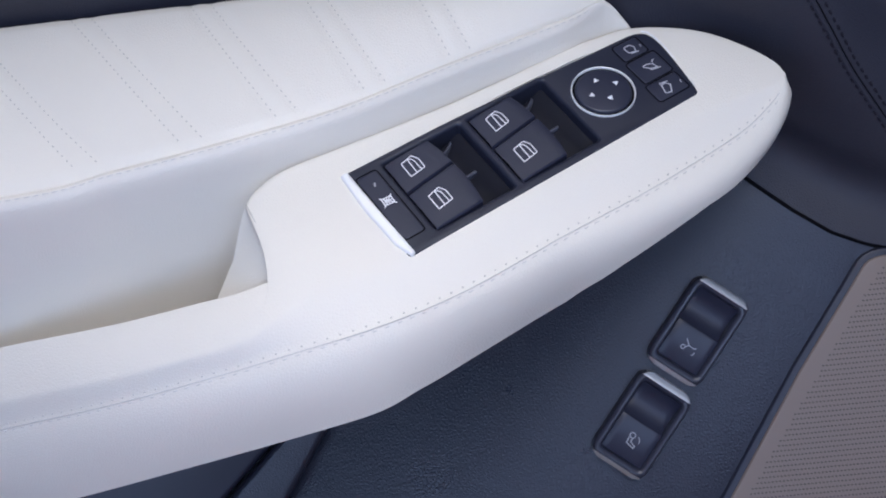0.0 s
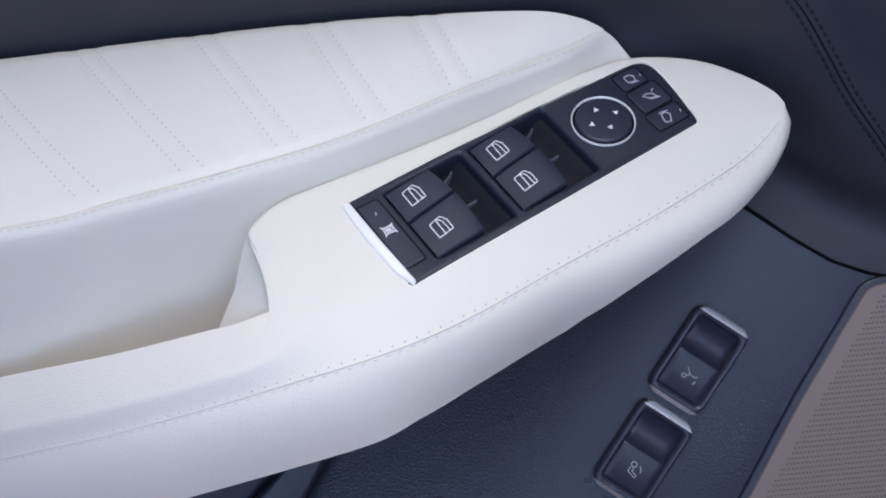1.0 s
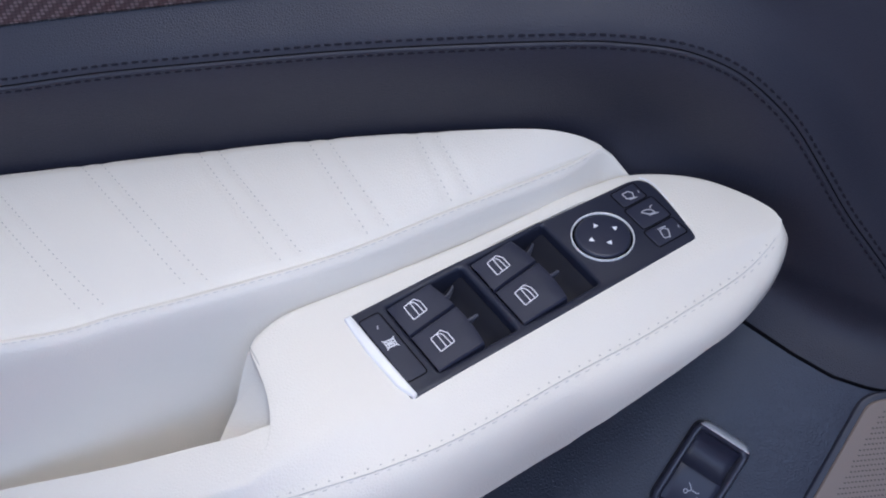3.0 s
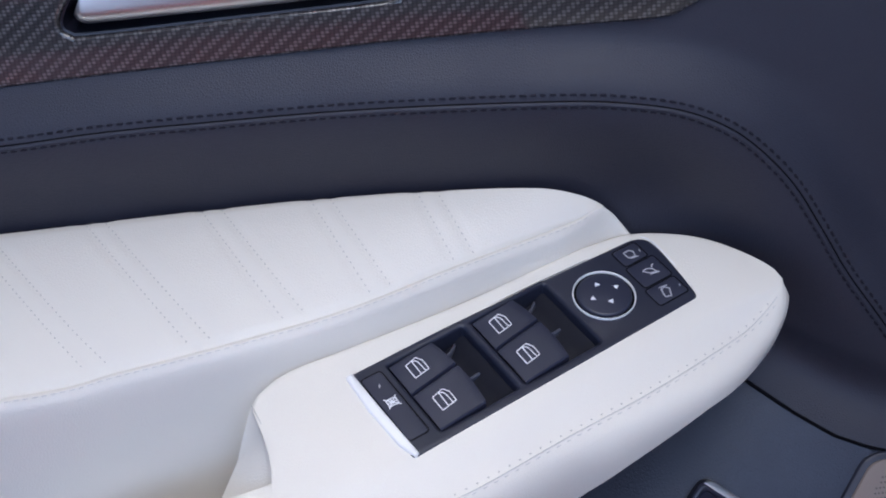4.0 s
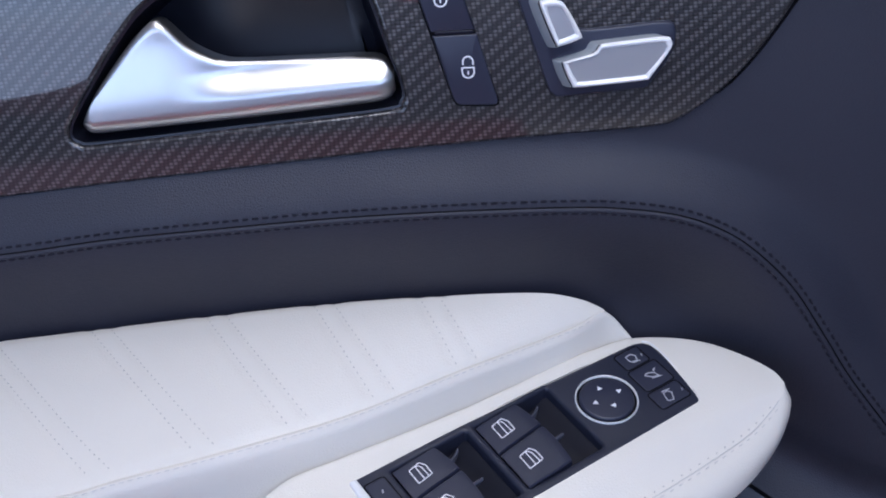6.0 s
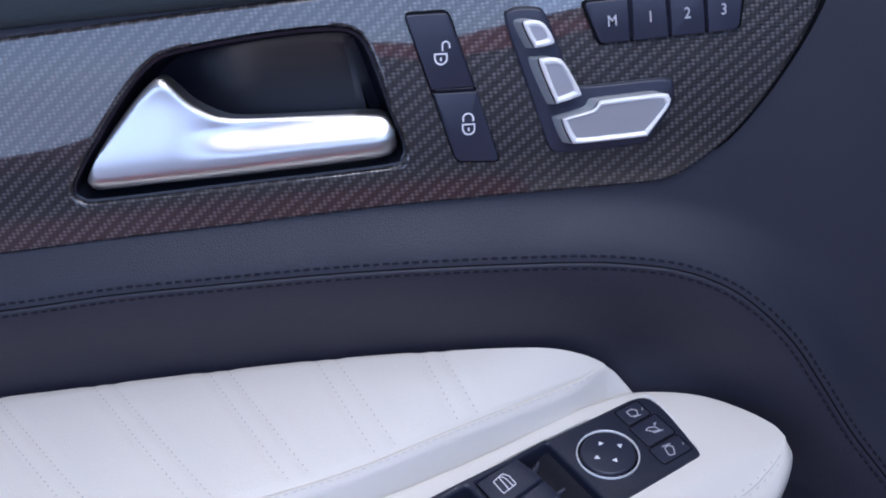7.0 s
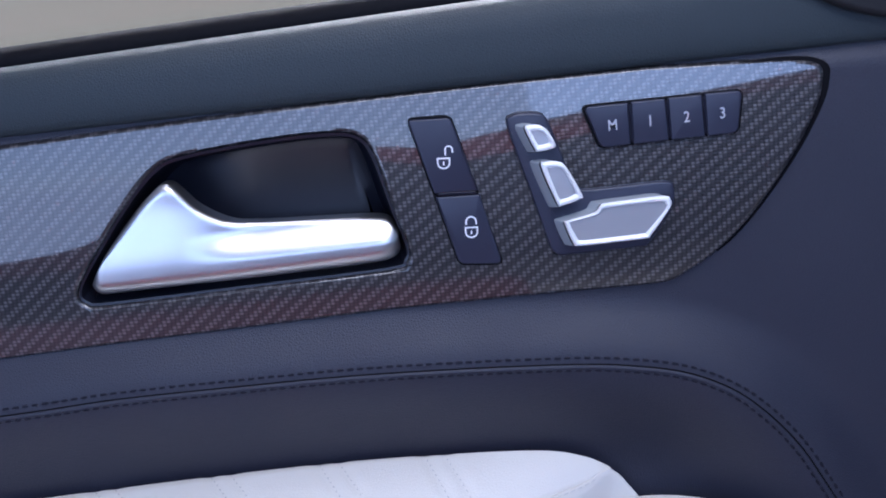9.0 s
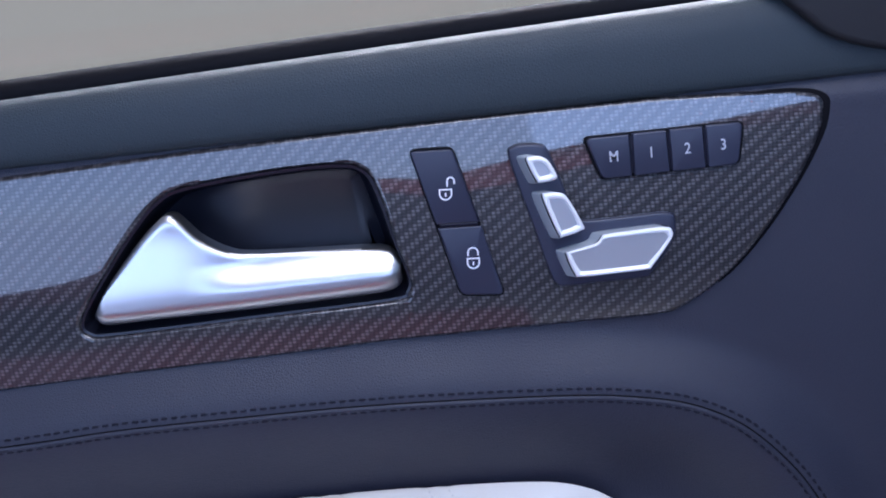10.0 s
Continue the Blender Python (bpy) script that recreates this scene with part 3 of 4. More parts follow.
part("seam_groove", tube([crest3[i] + ARM_N * 0.0001 for i in range(0, NS - 6, 2)], 0.00025), THREAD_W, arm)
part("pocket_seam", tube([arm_point(p, 0.0002) for p in curve([(-0.1392, 0.0415), (-0.1420, 0.022), (-0.1462, 0.004)], 6)], 0.00035), HOLE, arm, "fine joint at the end of the pull pocket")

# sloping end of the pull pocket
A, B, C = Vector((-0.1402, 0.0418)), Vector((-0.1482, 0.0003)), Vector((-0.1840, 0.0130))
rows = []
for k in range(13):
    t = k / 12
    foot = A.lerp(C, t)
    head = A.lerp(B, t)
    rows.append([arm_point(head.lerp(foot, s), -0.0012 - (0.010 * t + 0.016) * (s ** 0.8) * min(1, 3 * t)) for s in [j / 10 for j in range(11)]])
part("pocket_end", sheet(rows), WHITE, arm)

# ---- window switch panel ----
PANEL = ARM @ Matrix.Translation((-0.0008, -0.0008, -0.0028))
panel = thing("window_switch_panel", "black window switch panel set into the ivory armrest", "switch panel")
P_OUT = rounded([(-0.0906, 0.0282), (-0.0915, 0.0), (-0.0906, -0.0290), (0.0893, -0.0284), (0.0922, -0.0146), (0.0940, -0.0013), (0.0951, 0.0105), (0.0940, 0.0188), (0.0880, 0.0222), (-0.0300, 0.0278)], [0.0015, 0.01, 0.0015, 0.0022, 0.006, 0.006, 0.006, 0.004, 0.006, 0.02])
WELLS = [(-0.0715, -0.0248), (-0.0200, 0.0278)]
holes = [rounded([(a, -0.0238), (b, -0.0238), (b, 0.0240), (a, 0.0240)], 0.002) for a, b in WELLS]
bm = plate(offset(P_OUT, -0.0014), 0.0046, -0.0125, 0.0022, PANEL, holes=holes)
part("bezel", bm, PLASTIC, panel)
bm = plate(rounded([(-0.0926, 0.0290), (-0.0944, 0.0060), (-0.0934, -0.0200), (-0.0902, -0.0302), (-0.0876, -0.029), (-0.0884, 0.0), (-0.0886, 0.029)], 0.001), 0.0058, -0.003, 0.0014, PANEL)
part("end_cap", bm, RIM, panel, "bright satin metal end strip")
bm = tube([PANEL @ Vector((p[0], p[1], 0.0036)) for p in curve([(0.0935, 0.0222), (0.0959, 0.0185), (0.0967, 0.0105), (0.0956, -0.0013), (0.0938, -0.0146), (0.0912, -0.0280)], 6)], 0.00045)
part("end_cap", bm, RIM, panel, "thin chrome edge strip")
WINDOW_ICON = [[(-0.85, -1.08), (0.92, -0.88), (1.0, -0.8), (1.03, 0.5), (0.64, 1.16), (0.54, 1.22), (-0.82, 0.98), (-0.9, 0.88), (-0.93, -1.0), (-0.85, -1.08)], [(-0.04, 1.08), (-0.1, -0.95)], [(0.0, 1.04), (0.34, 0.86), (0.5, 0.5), (0.55, -0.86)]]
for a, b in WELLS:
    bm = bmesh.new()
    floor_rows = []
    for k in range(13):
        v = -0.0240 + 0.048 * k / 12
        floor_rows.append([PANEL @ Vector((a + (b - a) * j / 8, v, -0.0105 + 0.0100 * smooth((j / 8 - 0.72) / 0.28) * 0.8)) for j in range(9)])
    part("well", sheet(floor_rows, bm), WELL, panel, "finger well with its shade put into the colour")
    for lo, hi in ((0.0024, 0.0232), (-0.0232, 0.0014)):
        u0, u1 = a + 0.0005, a + 0.0262
        prof = [(u0, 0.0036), (u0 + 0.004, 0.0046), (u0 + 0.012, 0.0054), (u0 + 0.020, 0.0060), (u1 - 0.001, 0.0066), (u1, 0.0060), (u1 - 0.0006, 0.0010), (u1 - 0.004, -0.0070)]
        slant = 0.0024
        rows = []
        for e, dip in ((0.0, 0.010), (0.0, 0.0009), (0.03, 0.0), (0.25, -0.0002), (0.5, -0.0003), (0.75, -0.0002), (0.97, 0.0), (1.0, 0.0009), (1.0, 0.010)):
            row = []
            for u, c in prof:
                along = (u - u0) / 0.025
                tilt = slant * along * ((e if lo < 0 else 1 - e) ** 2)
                v = lo + (hi - lo) * e + tilt
                row.append(PANEL @ Vector((u + 0.0030 * along * along * (1 - ((v + 0.003) / 0.026) ** 2), v, c - dip)))
            rows.append(row)
        rock = part("rocker", sheet(rows), BUTTON, panel, "satin black window rocker switch")
        up = lambda q, prof=prof: table(prof[:5], q[0])
        part("icon", stroke(WINDOW_ICON, 0.00054, 0.0003, PANEL, ((a + 0.0115), (lo + hi) / 2 + 0.001), 0.0045, 0, lift=up), ICON, rock, "white car window symbol")
        # curved finger hook that reaches from the rocker into the well
        v0, bend, reach, depth = (-0.0048, 0.0008, 0.0105, 0.0052) if lo < 0 else (0.0140, 0.0050, 0.0115, 0.0060)
        hook = []
        for k in range(13):
            t = k / 12
            u, v = u1 + 0.0005 + reach * t, v0 + bend * t * t
            top = (0.0030 if lo < 0 else 0.0016) - 0.0010 * t
            low = top - 0.0008 - depth * (1 - t) ** 0.8
            hook.append([PANEL @ Vector((u, v + w, c)) for w, c in ((-0.0009, low), (-0.0009, top - 0.0006), (-0.0004, top), (0.0004, top), (0.0009, top - 0.0006), (0.0009, low))])
        part("finger_hook", sheet(hook, closed=True), TAB, panel)


def key(u0, u1, v0, v1, h, parent, r=0.0012, name="button", mat=None, label="", M=None):
    o = rounded([(u0, v0), (u1, v0), (u1, v1), (u0, v1)], r)
    gap = plate(offset(o, -0.0007), h + 0.0001, h - 0.003, 0.0001, M or PANEL)
    g = part("gap", gap, GAP, parent)
    return part(name, plate(o, h + 0.0004, h - 0.003, 0.0006, M or PANEL), mat or BUTTON, parent, label)


lockb = key(-0.0878, -0.0762, -0.0205, 0.0228, 0.0046, panel, 0.002, label="rear window lock button")
part("icon", stroke([[(-1, -0.8), (1, -0.8), (1, 0.8), (-1, 0.8), (-1, -0.8)], [(-1.3, -1.2), (1.3, 1.2)], [(-1.3, 1.2), (1.3, -1.2)], [(-1, 0), (1, 0)], [(0, -0.8), (0, 0.8)], [(-0.5, -0.8), (-0.5, 0.8)]], 0.0006, 0.0051, PANEL, (-0.0818, 0.0032), 0.0026, -4), ICON, lockb, "white crossed-out window symbol")
part("lamp", stroke([[(-1, 0), (1, 0)]], 0.0008, 0.0051, PANEL, (-0.0817, 0.0149), 0.0011, 60), GREYICON, lockb)
# mirror dial
cu, cv = 0.0488, -0.0008
disc = lambda r, n=56: [Vector((cu + r * math.cos(2 * math.pi * k / n), cv + r * math.sin(2 * math.pi * k / n))) for k in range(n)]
dial = part("mirror_dial", plate(disc(0.0148), 0.0064, 0.002, 0.0016, PANEL), BUTTON, panel, "round mirror adjuster pad")
bm = bmesh.new()
for rr, cc in ((0.0169, 0.0045), (0.0169, 0.0055), (0.0166, 0.0059), (0.0162, 0.0056), (0.0160, 0.0045)):
    ring(bm, disc(rr), cc, PANEL)
vs = list(bm.verts)
for k in range(4):
    bridge(bm, vs[k * 56:(k + 1) * 56], vs[(k + 1) * 56:(k + 2) * 56])
part("ring", bm, RIM, dial, "thin chrome ring")
part("gap", plate(disc(0.0159), 0.0047, 0.003, 0.0001, PANEL), GAP, dial)
for k, (tu, tv) in enumerate(((0.0495, 0.0067), (0.0573, -0.0005), (0.0415, -0.0001), (0.0485, -0.0071))):
    d = Vector((tu - cu, tv - cv)).normalized()
    n = Vector((-d[1], d[0]))
    c = Vector((tu, tv))
    bm = plate([c + d * 0.0016, c - d * 0.0011 + n * 0.0016, c - d * 0.0011 - n * 0.0016], 0.00655, 0.006, 0.00002, PANEL)
    part("arrow", bm, ICON, dial, "white direction arrow")
MIRRORS = [
    (0.0716, 0.0872, 0.0088, 0.0204, (0.0793, 0.0143), [[(-2.6, 2.2), (-1.9, 2.6), (1.2, 2.6), (2.8, 0.5), (1.5, -2.6), (-2.0, -1.8), (-2.5, -1.2), (-2.6, 2.2)], [(-1.6, -2.6), (3.1, -3.4)]]),
    (0.0704, 0.0892, -0.0088, 0.0072, (0.0800, -0.0008), [[(-3.2, 1.5), (-2.4, 2.0), (-0.2, 2.0), (2.4, 0.6), (3.2, -2.4), (-0.6, -1.4), (-3.2, 1.5)], [(-1.2, -2.1), (4.6, -3.3)], [(2.8, 1.4), (3.6, 2.6), (5.0, 2.8)]]),
    (0.0690, 0.0886, -0.0226, -0.0104, (0.0779, -0.0169), [[(-1.4, 2.6), (1.3, 2.8), (2.9, 0.7), (0.3, -3.7), (-2.3, -3.0), (-2.8, -2.2), (-1.4, 2.6)], [(-1.9, 3.9), (3.3, 3.2)]]),
]
for u0, u1, v0, v1, at, lines in MIRRORS:
    k = key(u0, u1, v0, v1, 0.0046, panel, 0.0018, label="small mirror selector button")
    part("icon", stroke(lines, 0.0006, 0.0051, PANEL, at, 0.001), DIMICON, k, "white mirror symbol")
    if abs(v0) > 0.0088 or v0 > 0:
        part("lamp", stroke([[(-1, 0), (1, 0)]], 0.0006, 0.0051, PANEL, (u1 - 0.0018, (v0 + v1) / 2 - 0.001), 0.0009, 70), GREYICON, k)

# ---- carbon trim with the door handle ----
trim = thing("carbon_trim", "glossy lacquered carbon fibre trim on the black door", "trim")
T_OUT = curve([(-0.47, 1.0460), (-0.35, 1.0485), (-0.2190, 1.0511), (-0.1034, 1.0542), (0.0118, 1.0553), (0.1124, 1.0549)], 4) + curve([(0.175, 1.0520), (0.1898, 1.0506), (0.1975, 1.0475), (0.1982, 1.0420), (0.1947, 1.0297), (0.1821, 1.0075), (0.1633, 0.9826), (0.1445, 0.9634), (0.1227, 0.9490), (0.1080, 0.9453), (0.0600, 0.9462)], 4) + curve([(-0.0294, 0.9472), (-0.1192, 0.9457), (-0.1791, 0.9448), (-0.2391, 0.9433), (-0.35, 0.940), (-0.47, 0.937)], 4)
OPEN = curve([(-0.1915, 0.9715), (-0.1855, 0.9830), (-0.1600, 1.0150), (-0.1420, 1.0320), (-0.1260, 1.0375), (-0.0823, 1.0408), (-0.0500, 1.0406), (-0.0370, 1.0368), (-0.0308, 1.0260), (-0.0235, 0.9960), (-0.0188, 0.9780), (-0.0205, 0.9700), (-0.0300, 0.9663), (-0.1015, 0.9652), (-0.1758, 0.9642), (-0.1880, 0.9660)], 5, True)
bm = plate(offset([Vector((p[0], p[1] - 0.0007)) for p in T_OUT], -0.0022), 0.0065, -0.012, 0.0028, DOOR, holes=[OPEN], steps=4)
for k in range(26):
    z = 0.940 + k * 0.0046
    bmesh.ops.bisect_plane(bm, geom=bm.verts[:] + bm.edges[:] + bm.faces[:], plane_co=(0, 0, z), plane_no=(0, 0, 1))
for v in bm.verts:
    if v.co.y < 0:
        v.co.y += 0.0040 * ((v.co.z - 0.985) / 0.055) ** 2
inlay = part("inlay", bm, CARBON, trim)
# the lacquered face curves evenly from edge to edge
bend = []
for p in inlay.data.polygons:
    flat = p.normal[1] < -0.93 and abs(p.normal[0]) < 0.02
    for k in p.loop_indices:
        z = inlay.data.vertices[inlay.data.loops[k].vertex_index].co[2]
        bend.append(Vector((0, -1, 0.008 * (z - 0.985) / 0.055 ** 2)).normalized() if flat else Vector((0, 0, 0)))
inlay.data.normals_split_custom_set(bend)
# flat black border in place of the dark recess beside the trim
part("shadow_gap", plate([p + Vector((0.0032 * smooth((p[0] - 0.10) / 0.05), -0.0008 - 0.0030 * smooth((p[1] - 1.03) / 0.015) * (1 - smooth((p[0] - 0.15) / 0.03)))) for p in offset([Vector(p) for p in T_OUT], -0.0026)], lambda p: -0.0016 + 0.0020 * smooth((p[0] - 0.12) / 0.03), -0.012, 0.0004, DOOR, holes=[OPEN]), GAP, trim, "black strip standing in for the shaded gap round the trim")

handle = thing("door_handle", "satin silver pull handle in a black recessed cup", "door handle")
cup = bmesh.new()
rings = []
for off, c in ((-0.0006, 0.0035), (0.0012, 0.0030), (0.0022, -0.004), (0.0050, -0.022), (0.0080, -0.029), (0.0140, -0.032)):
    rings.append(ring(cup, offset([Vector(p) for p in OPEN], off), c, DOOR))
for r1, r2 in zip(rings, rings[1:]):
    bridge(cup, r1, r2)
f = cup.faces.new(rings[-1])
bmesh.ops.triangulate(cup, faces=[f])
part("cup", cup, CUP, handle, "smooth black recessed cup")
# lever: upper and lower outline along x, its face swelling out
LEVER_TOP = curve([(-0.1835, 0.9760), (-0.1740, 0.9912), (-0.1545, 1.0129), (-0.1450, 1.0212), (-0.1400, 1.0243), (-0.1355, 1.0238), (-0.1310, 1.0190), (-0.1235, 1.0102), (-0.1100, 1.0018), (-0.0959, 0.9990), (-0.0600, 0.9968), (-0.0384, 0.9955), (-0.0275, 0.9932), (-0.0232, 0.9860)], 8)
LEVER_LOW = curve([(-0.1835, 0.9730), (-0.1795, 0.9702), (-0.1700, 0.9696), (-0.1400, 0.9694), (-0.1000, 0.9697), (-0.0700, 0.9701), (-0.0450, 0.9706), (-0.0290, 0.9716), (-0.0235, 0.9752), (-0.0225, 0.9800)], 8)
NL = 120
xs = [-0.1834 + (0.1834 - 0.0229) * (0.5 - 0.5 * math.cos(math.pi * k / (NL - 1))) for k in range(NL)]
tx, lx = [(p[0], p[1]) for p in LEVER_TOP], [(p[0], p[1]) for p in LEVER_LOW]
rows = []
for k, x in enumerate(xs):
    zt, zl = table(tx, x), table(lx, x)
    h = zt - zl
    end = math.sqrt(max(0.0, 1 - max(0.0, (x + 0.033) / 0.0102) ** 2)) * math.sqrt(max(0.0, 1 - max(0.0, (-0.176 - x) / 0.0075) ** 2))
    row = []
    blade = smooth((-0.095 - x) / 0.045)
    for j in range(27):
        t = j / 26
        z = zl + h * t
        foot = math.sqrt(max(0.0, 1 - max(0.0, 1 - (z - zl) / 0.0085) ** 2))
        bar = 1 - 0.9 * smooth((z - 0.9815) / 0.0155)
        back = bar * (1 - blade) + blade * (1 - 0.55 * smooth((z - 0.9815) / 0.036))
        crown = math.sqrt(max(0.0, 1 - max(0.0, (t - 0.90) / 0.10) ** 2))
        out = 0.0005 + 0.0105 * foot * (0.22 + 0.78 * back) * (0.45 + 0.55 * end) * (0.55 + 0.45 * crown)
        row.append(DOOR @ Vector((x, z, out)))
    row = [DOOR @ Vector((x, zl + 0.0008, -0.010))] + row + [DOOR @ Vector((x, zt - 0.0008, -0.010))]
    rows.append(row)
part("lever", sheet(rows), SATIN, handle, "satin silver lever")

# ---- lock buttons ----
locks = thing("lock_switch", "pair of black lock buttons in the carbon trim", "switch")
part("gap", plate(rounded([(-0.0124, 1.0450), (0.0105, 1.0440), (0.0297, 0.9632), (0.0062, 0.9655)], 0.0042), 0.0067, 0.004, 0.0001, DOOR), GAP, locks)
kU = part("button", plate(rounded([(-0.0117, 1.0440), (0.0099, 1.0430), (0.0203, 1.0042), (-0.0022, 1.0052)], [0.0022, 0.0022, 0.0006, 0.0006]), 0.0082, 0.003, 0.0008, DOOR), BUTTON, locks, "unlock button")
kL = part("button", plate(rounded([(-0.0018, 1.0030), (0.0207, 1.0020), (0.0289, 0.9642), (0.0067, 0.9664)], [0.0006, 0.0006, 0.0036, 0.0036]), 0.0082, 0.003, 0.0008, DOOR), BUTTON, locks, "lock button")
part("bridge_bar", plate(rounded([(-0.0005, 1.0052), (0.0190, 1.0042), (0.0192, 1.0024), (-0.0003, 1.0034)], 0.0008), 0.0080, 0.004, 0.0004, DOOR), GLOSS, locks)
BODY = [[(-1, 0.85), (1, 0.85), (1, 0.1)] + arc(0, 0.1, 1, 0, -180, 14)[1:] + [(-1, 0.85)], [(0, -0.35), (0, 0.3)]]
part("icon", stroke(BODY + [[(0.35, 1.35), (0.35, 2.3)] + arc(0.95, 2.3, 0.6, 180, 0, 10)[1:] + [(1.55, 1.75)]], 0.0008, 0.00825, DOOR, (0.0042, 1.0203), 0.0030, -3), ICON, kU, "open padlock symbol")
part("icon", stroke(BODY + [[(-0.85, 1.35), (-0.85, 1.9)] + arc(0, 1.9, 0.85, 180, 0, 12)[1:] + [(0.85, 1.35)]], 0.0008, 0.00825, DOOR, (0.0146, 0.9828), 0.0030, -3), ICON, kL, "closed padlock symbol")

# ---- seat adjuster ----
seat = thing("seat_adjuster_switch", "black plate with satin silver seat-shaped adjuster knobs", "switch")
plate_o = curve([(0.0380, 1.0354), (0.0405, 1.0406), (0.0460, 1.0414), (0.0542, 1.0404), (0.0583, 1.0366), (0.0640, 1.0190), (0.0683, 1.0040), (0.0735, 0.9990), (0.0900, 0.9984), (0.1154, 0.9983), (0.1201, 0.9939), (0.1178, 0.9821), (0.1060, 0.9672), (0.1010, 0.9650), (0.0800, 0.9649), (0.0607, 0.9650), (0.0564, 0.9668), (0.0536, 0.9725), (0.0460, 1.0030)], 4, True)
part("base_plate", plate(plate_o, 0.0084, 0.003, 0.0014, DOOR), BUTTON, seat)


def drawn_in(o, d):
    """The outline made smaller by d on all sides, about its middle."""
    xs_, ys_ = [p[0] for p in o], [p[1] for p in o]
    cx, cy, w, h = (min(xs_) + max(xs_)) / 2, (min(ys_) + max(ys_)) / 2, max(xs_) - min(xs_), max(ys_) - min(ys_)
    return [Vector((cx + (p[0] - cx) * (1 - 2 * d / w), cy + (p[1] - cy) * (1 - 2 * d / h))) for p in o]


def knob(o, foot, label, wide):
    """A raised silver knob: sloping side coloured darker for shade, rim near-white for highlight, recessed metal face.
    """
    o = [Vector(p) for p in curve(o, 4, True)]
    bm = bmesh.new()
    rr = [ring(bm, offset([p + Vector(foot) for p in o], -0.0004), 0.0078, DOOR), ring(bm, offset([p + Vector(foot) * 0.7 for p in o], -0.0003), 0.0110, DOOR), ring(bm, [p + Vector(foot) * 0.15 for p in o], 0.0150, DOOR)]
    for r1, r2 in zip(rr, rr[1:]):
        bridge(bm, r1, r2)
    k = part("knob", bm, SIDE, seat, label)
    bm = bmesh.new()
    rr = [ring(bm, drawn_in(o, ins), c, DOOR) for ins, c in ((0.0, 0.0149), (0.0002, 0.0157), (wide * 0.25, 0.0164), (wide * 0.5, 0.0166), (wide * 0.75, 0.0163), (wide * 0.92, 0.0156), (wide, 0.0147))]
    for r1, r2 in zip(rr, rr[1:]):
        bridge(bm, r1, r2)
    part("rim", bm, RIM, k, "bright rounded rim")
    part("face", plate(drawn_in(o, wide - 0.0001), 0.0149, 0.012, 0.0001, DOOR), SILVER, k, "satin metal face", smooth=False)


knob([(0.0462, 1.0345), (0.0483, 1.0363), (0.0536, 1.0357), (0.0576, 1.0324), (0.0608, 1.0252), (0.0594, 1.0231), (0.0522, 1.0223), (0.0503, 1.0236)], (-0.0042, -0.0004), "small silver headrest knob", 0.0034)
knob([(0.0526, 1.0145), (0.0548, 1.0168), (0.0610, 1.0163), (0.0653, 1.0129), (0.0720, 0.9980), (0.0708, 0.9955), (0.0614, 0.9932), (0.0590, 0.9948)], (-0.0046, -0.0004), "silver backrest knob", 0.0036)
knob([(0.0620, 0.9835), (0.0640, 0.9853), (0.0773, 0.9879), (0.0806, 0.9912), (0.0830, 0.9921), (0.0980, 0.9925), (0.1135, 0.9925), (0.1166, 0.9902), (0.1160, 0.9859), (0.1056, 0.9728), (0.1026, 0.9712), (0.0860, 0.9710), (0.0685, 0.9711), (0.0654, 0.9732)], (-0.0044, -0.0002), "silver seat cushion knob", 0.0028)

# ---- memory buttons ----
mem = thing("memory_buttons", "row of black seat memory buttons M 1 2 3", "switch")
m_out = [(0.0759, 1.0414), (0.1585, 1.0408), (0.1552, 1.0190), (0.0832, 1.0186)]
part("gap", plate(rounded(m_out, [0.004, 0.004, 0.004, 0.003]), 0.0067, 0.004, 0.0001, DOOR), GAP, mem)
cuts = [(0.0764, 0.0838), (0.1003, 0.1003), (0.1190, 0.1197), (0.1376, 0.1381), (0.1580, 0.1548)]
for k, (text, lx_) in enumerate((("M", 0.0910), ("1", 0.1101), ("2", 0.1286), ("3", 0.1468))):
    (ta, ba), (tb, bb) = cuts[k], cuts[k + 1]
    o = rounded([(ta + 0.0007, 1.0408), (tb - 0.0007, 1.0406), (bb - 0.0007, 1.0192), (ba + 0.0007, 1.0191)], [0.0035 if k == 0 else 0.0008, 0.0035 if k == 3 else 0.0008, 0.0035 if k == 3 else 0.0008, 0.003 if k == 0 else 0.0008])
    b = part("button", plate(o, 0.0082, 0.003, 0.0008, DOOR), BUTTON, mem, "memory button")
    letter(text, 0.0080, lx_, 1.0300, 0.0083, DOOR, b, DIMICON)
    if k < 3:
        part("divider", plate(rounded([(tb - 0.0005, 1.0395), (tb + 0.0005, 1.0395), (bb + 0.0005, 1.0205), (bb - 0.0005, 1.0205)], 0.0004), 0.0084, 0.004, 0.0003, DOOR), GLOSS, mem)

# ---- lower door with two rocker switches and the loudspeaker ----
lowp = thing("lower_door_panel", "black coarse-grained plastic lower door panel", "door panel", kind="structure")
rows = []
for i in range(180):
    x = -0.45 + i * 0.86 / 179
    top = (table(LOW_EDGE, x) - LOW_Z) / C32 + 0.008
    row = []
    for k in range(61):
        w = top - 0.44 * k / 60
        s = (x - 0.1015) * 0.8212 - (w + 0.1195) * 0.5706 - 0.030
        row.append(LOW @ Vector((x, w, -1.3 * max(0.0, abs(s) - 0.012) ** 2 if abs(s) < 0.10 else -0.01007 - 0.2288 * (abs(s) - 0.10))))
    rows.append(row)
part("panel_skin", sheet(rows), GRAINED, lowp)
POCKET_A = [(-0.300, -0.297), (-0.1686, -0.1717), (-0.1395, -0.1439), (-0.100, -0.1060)]
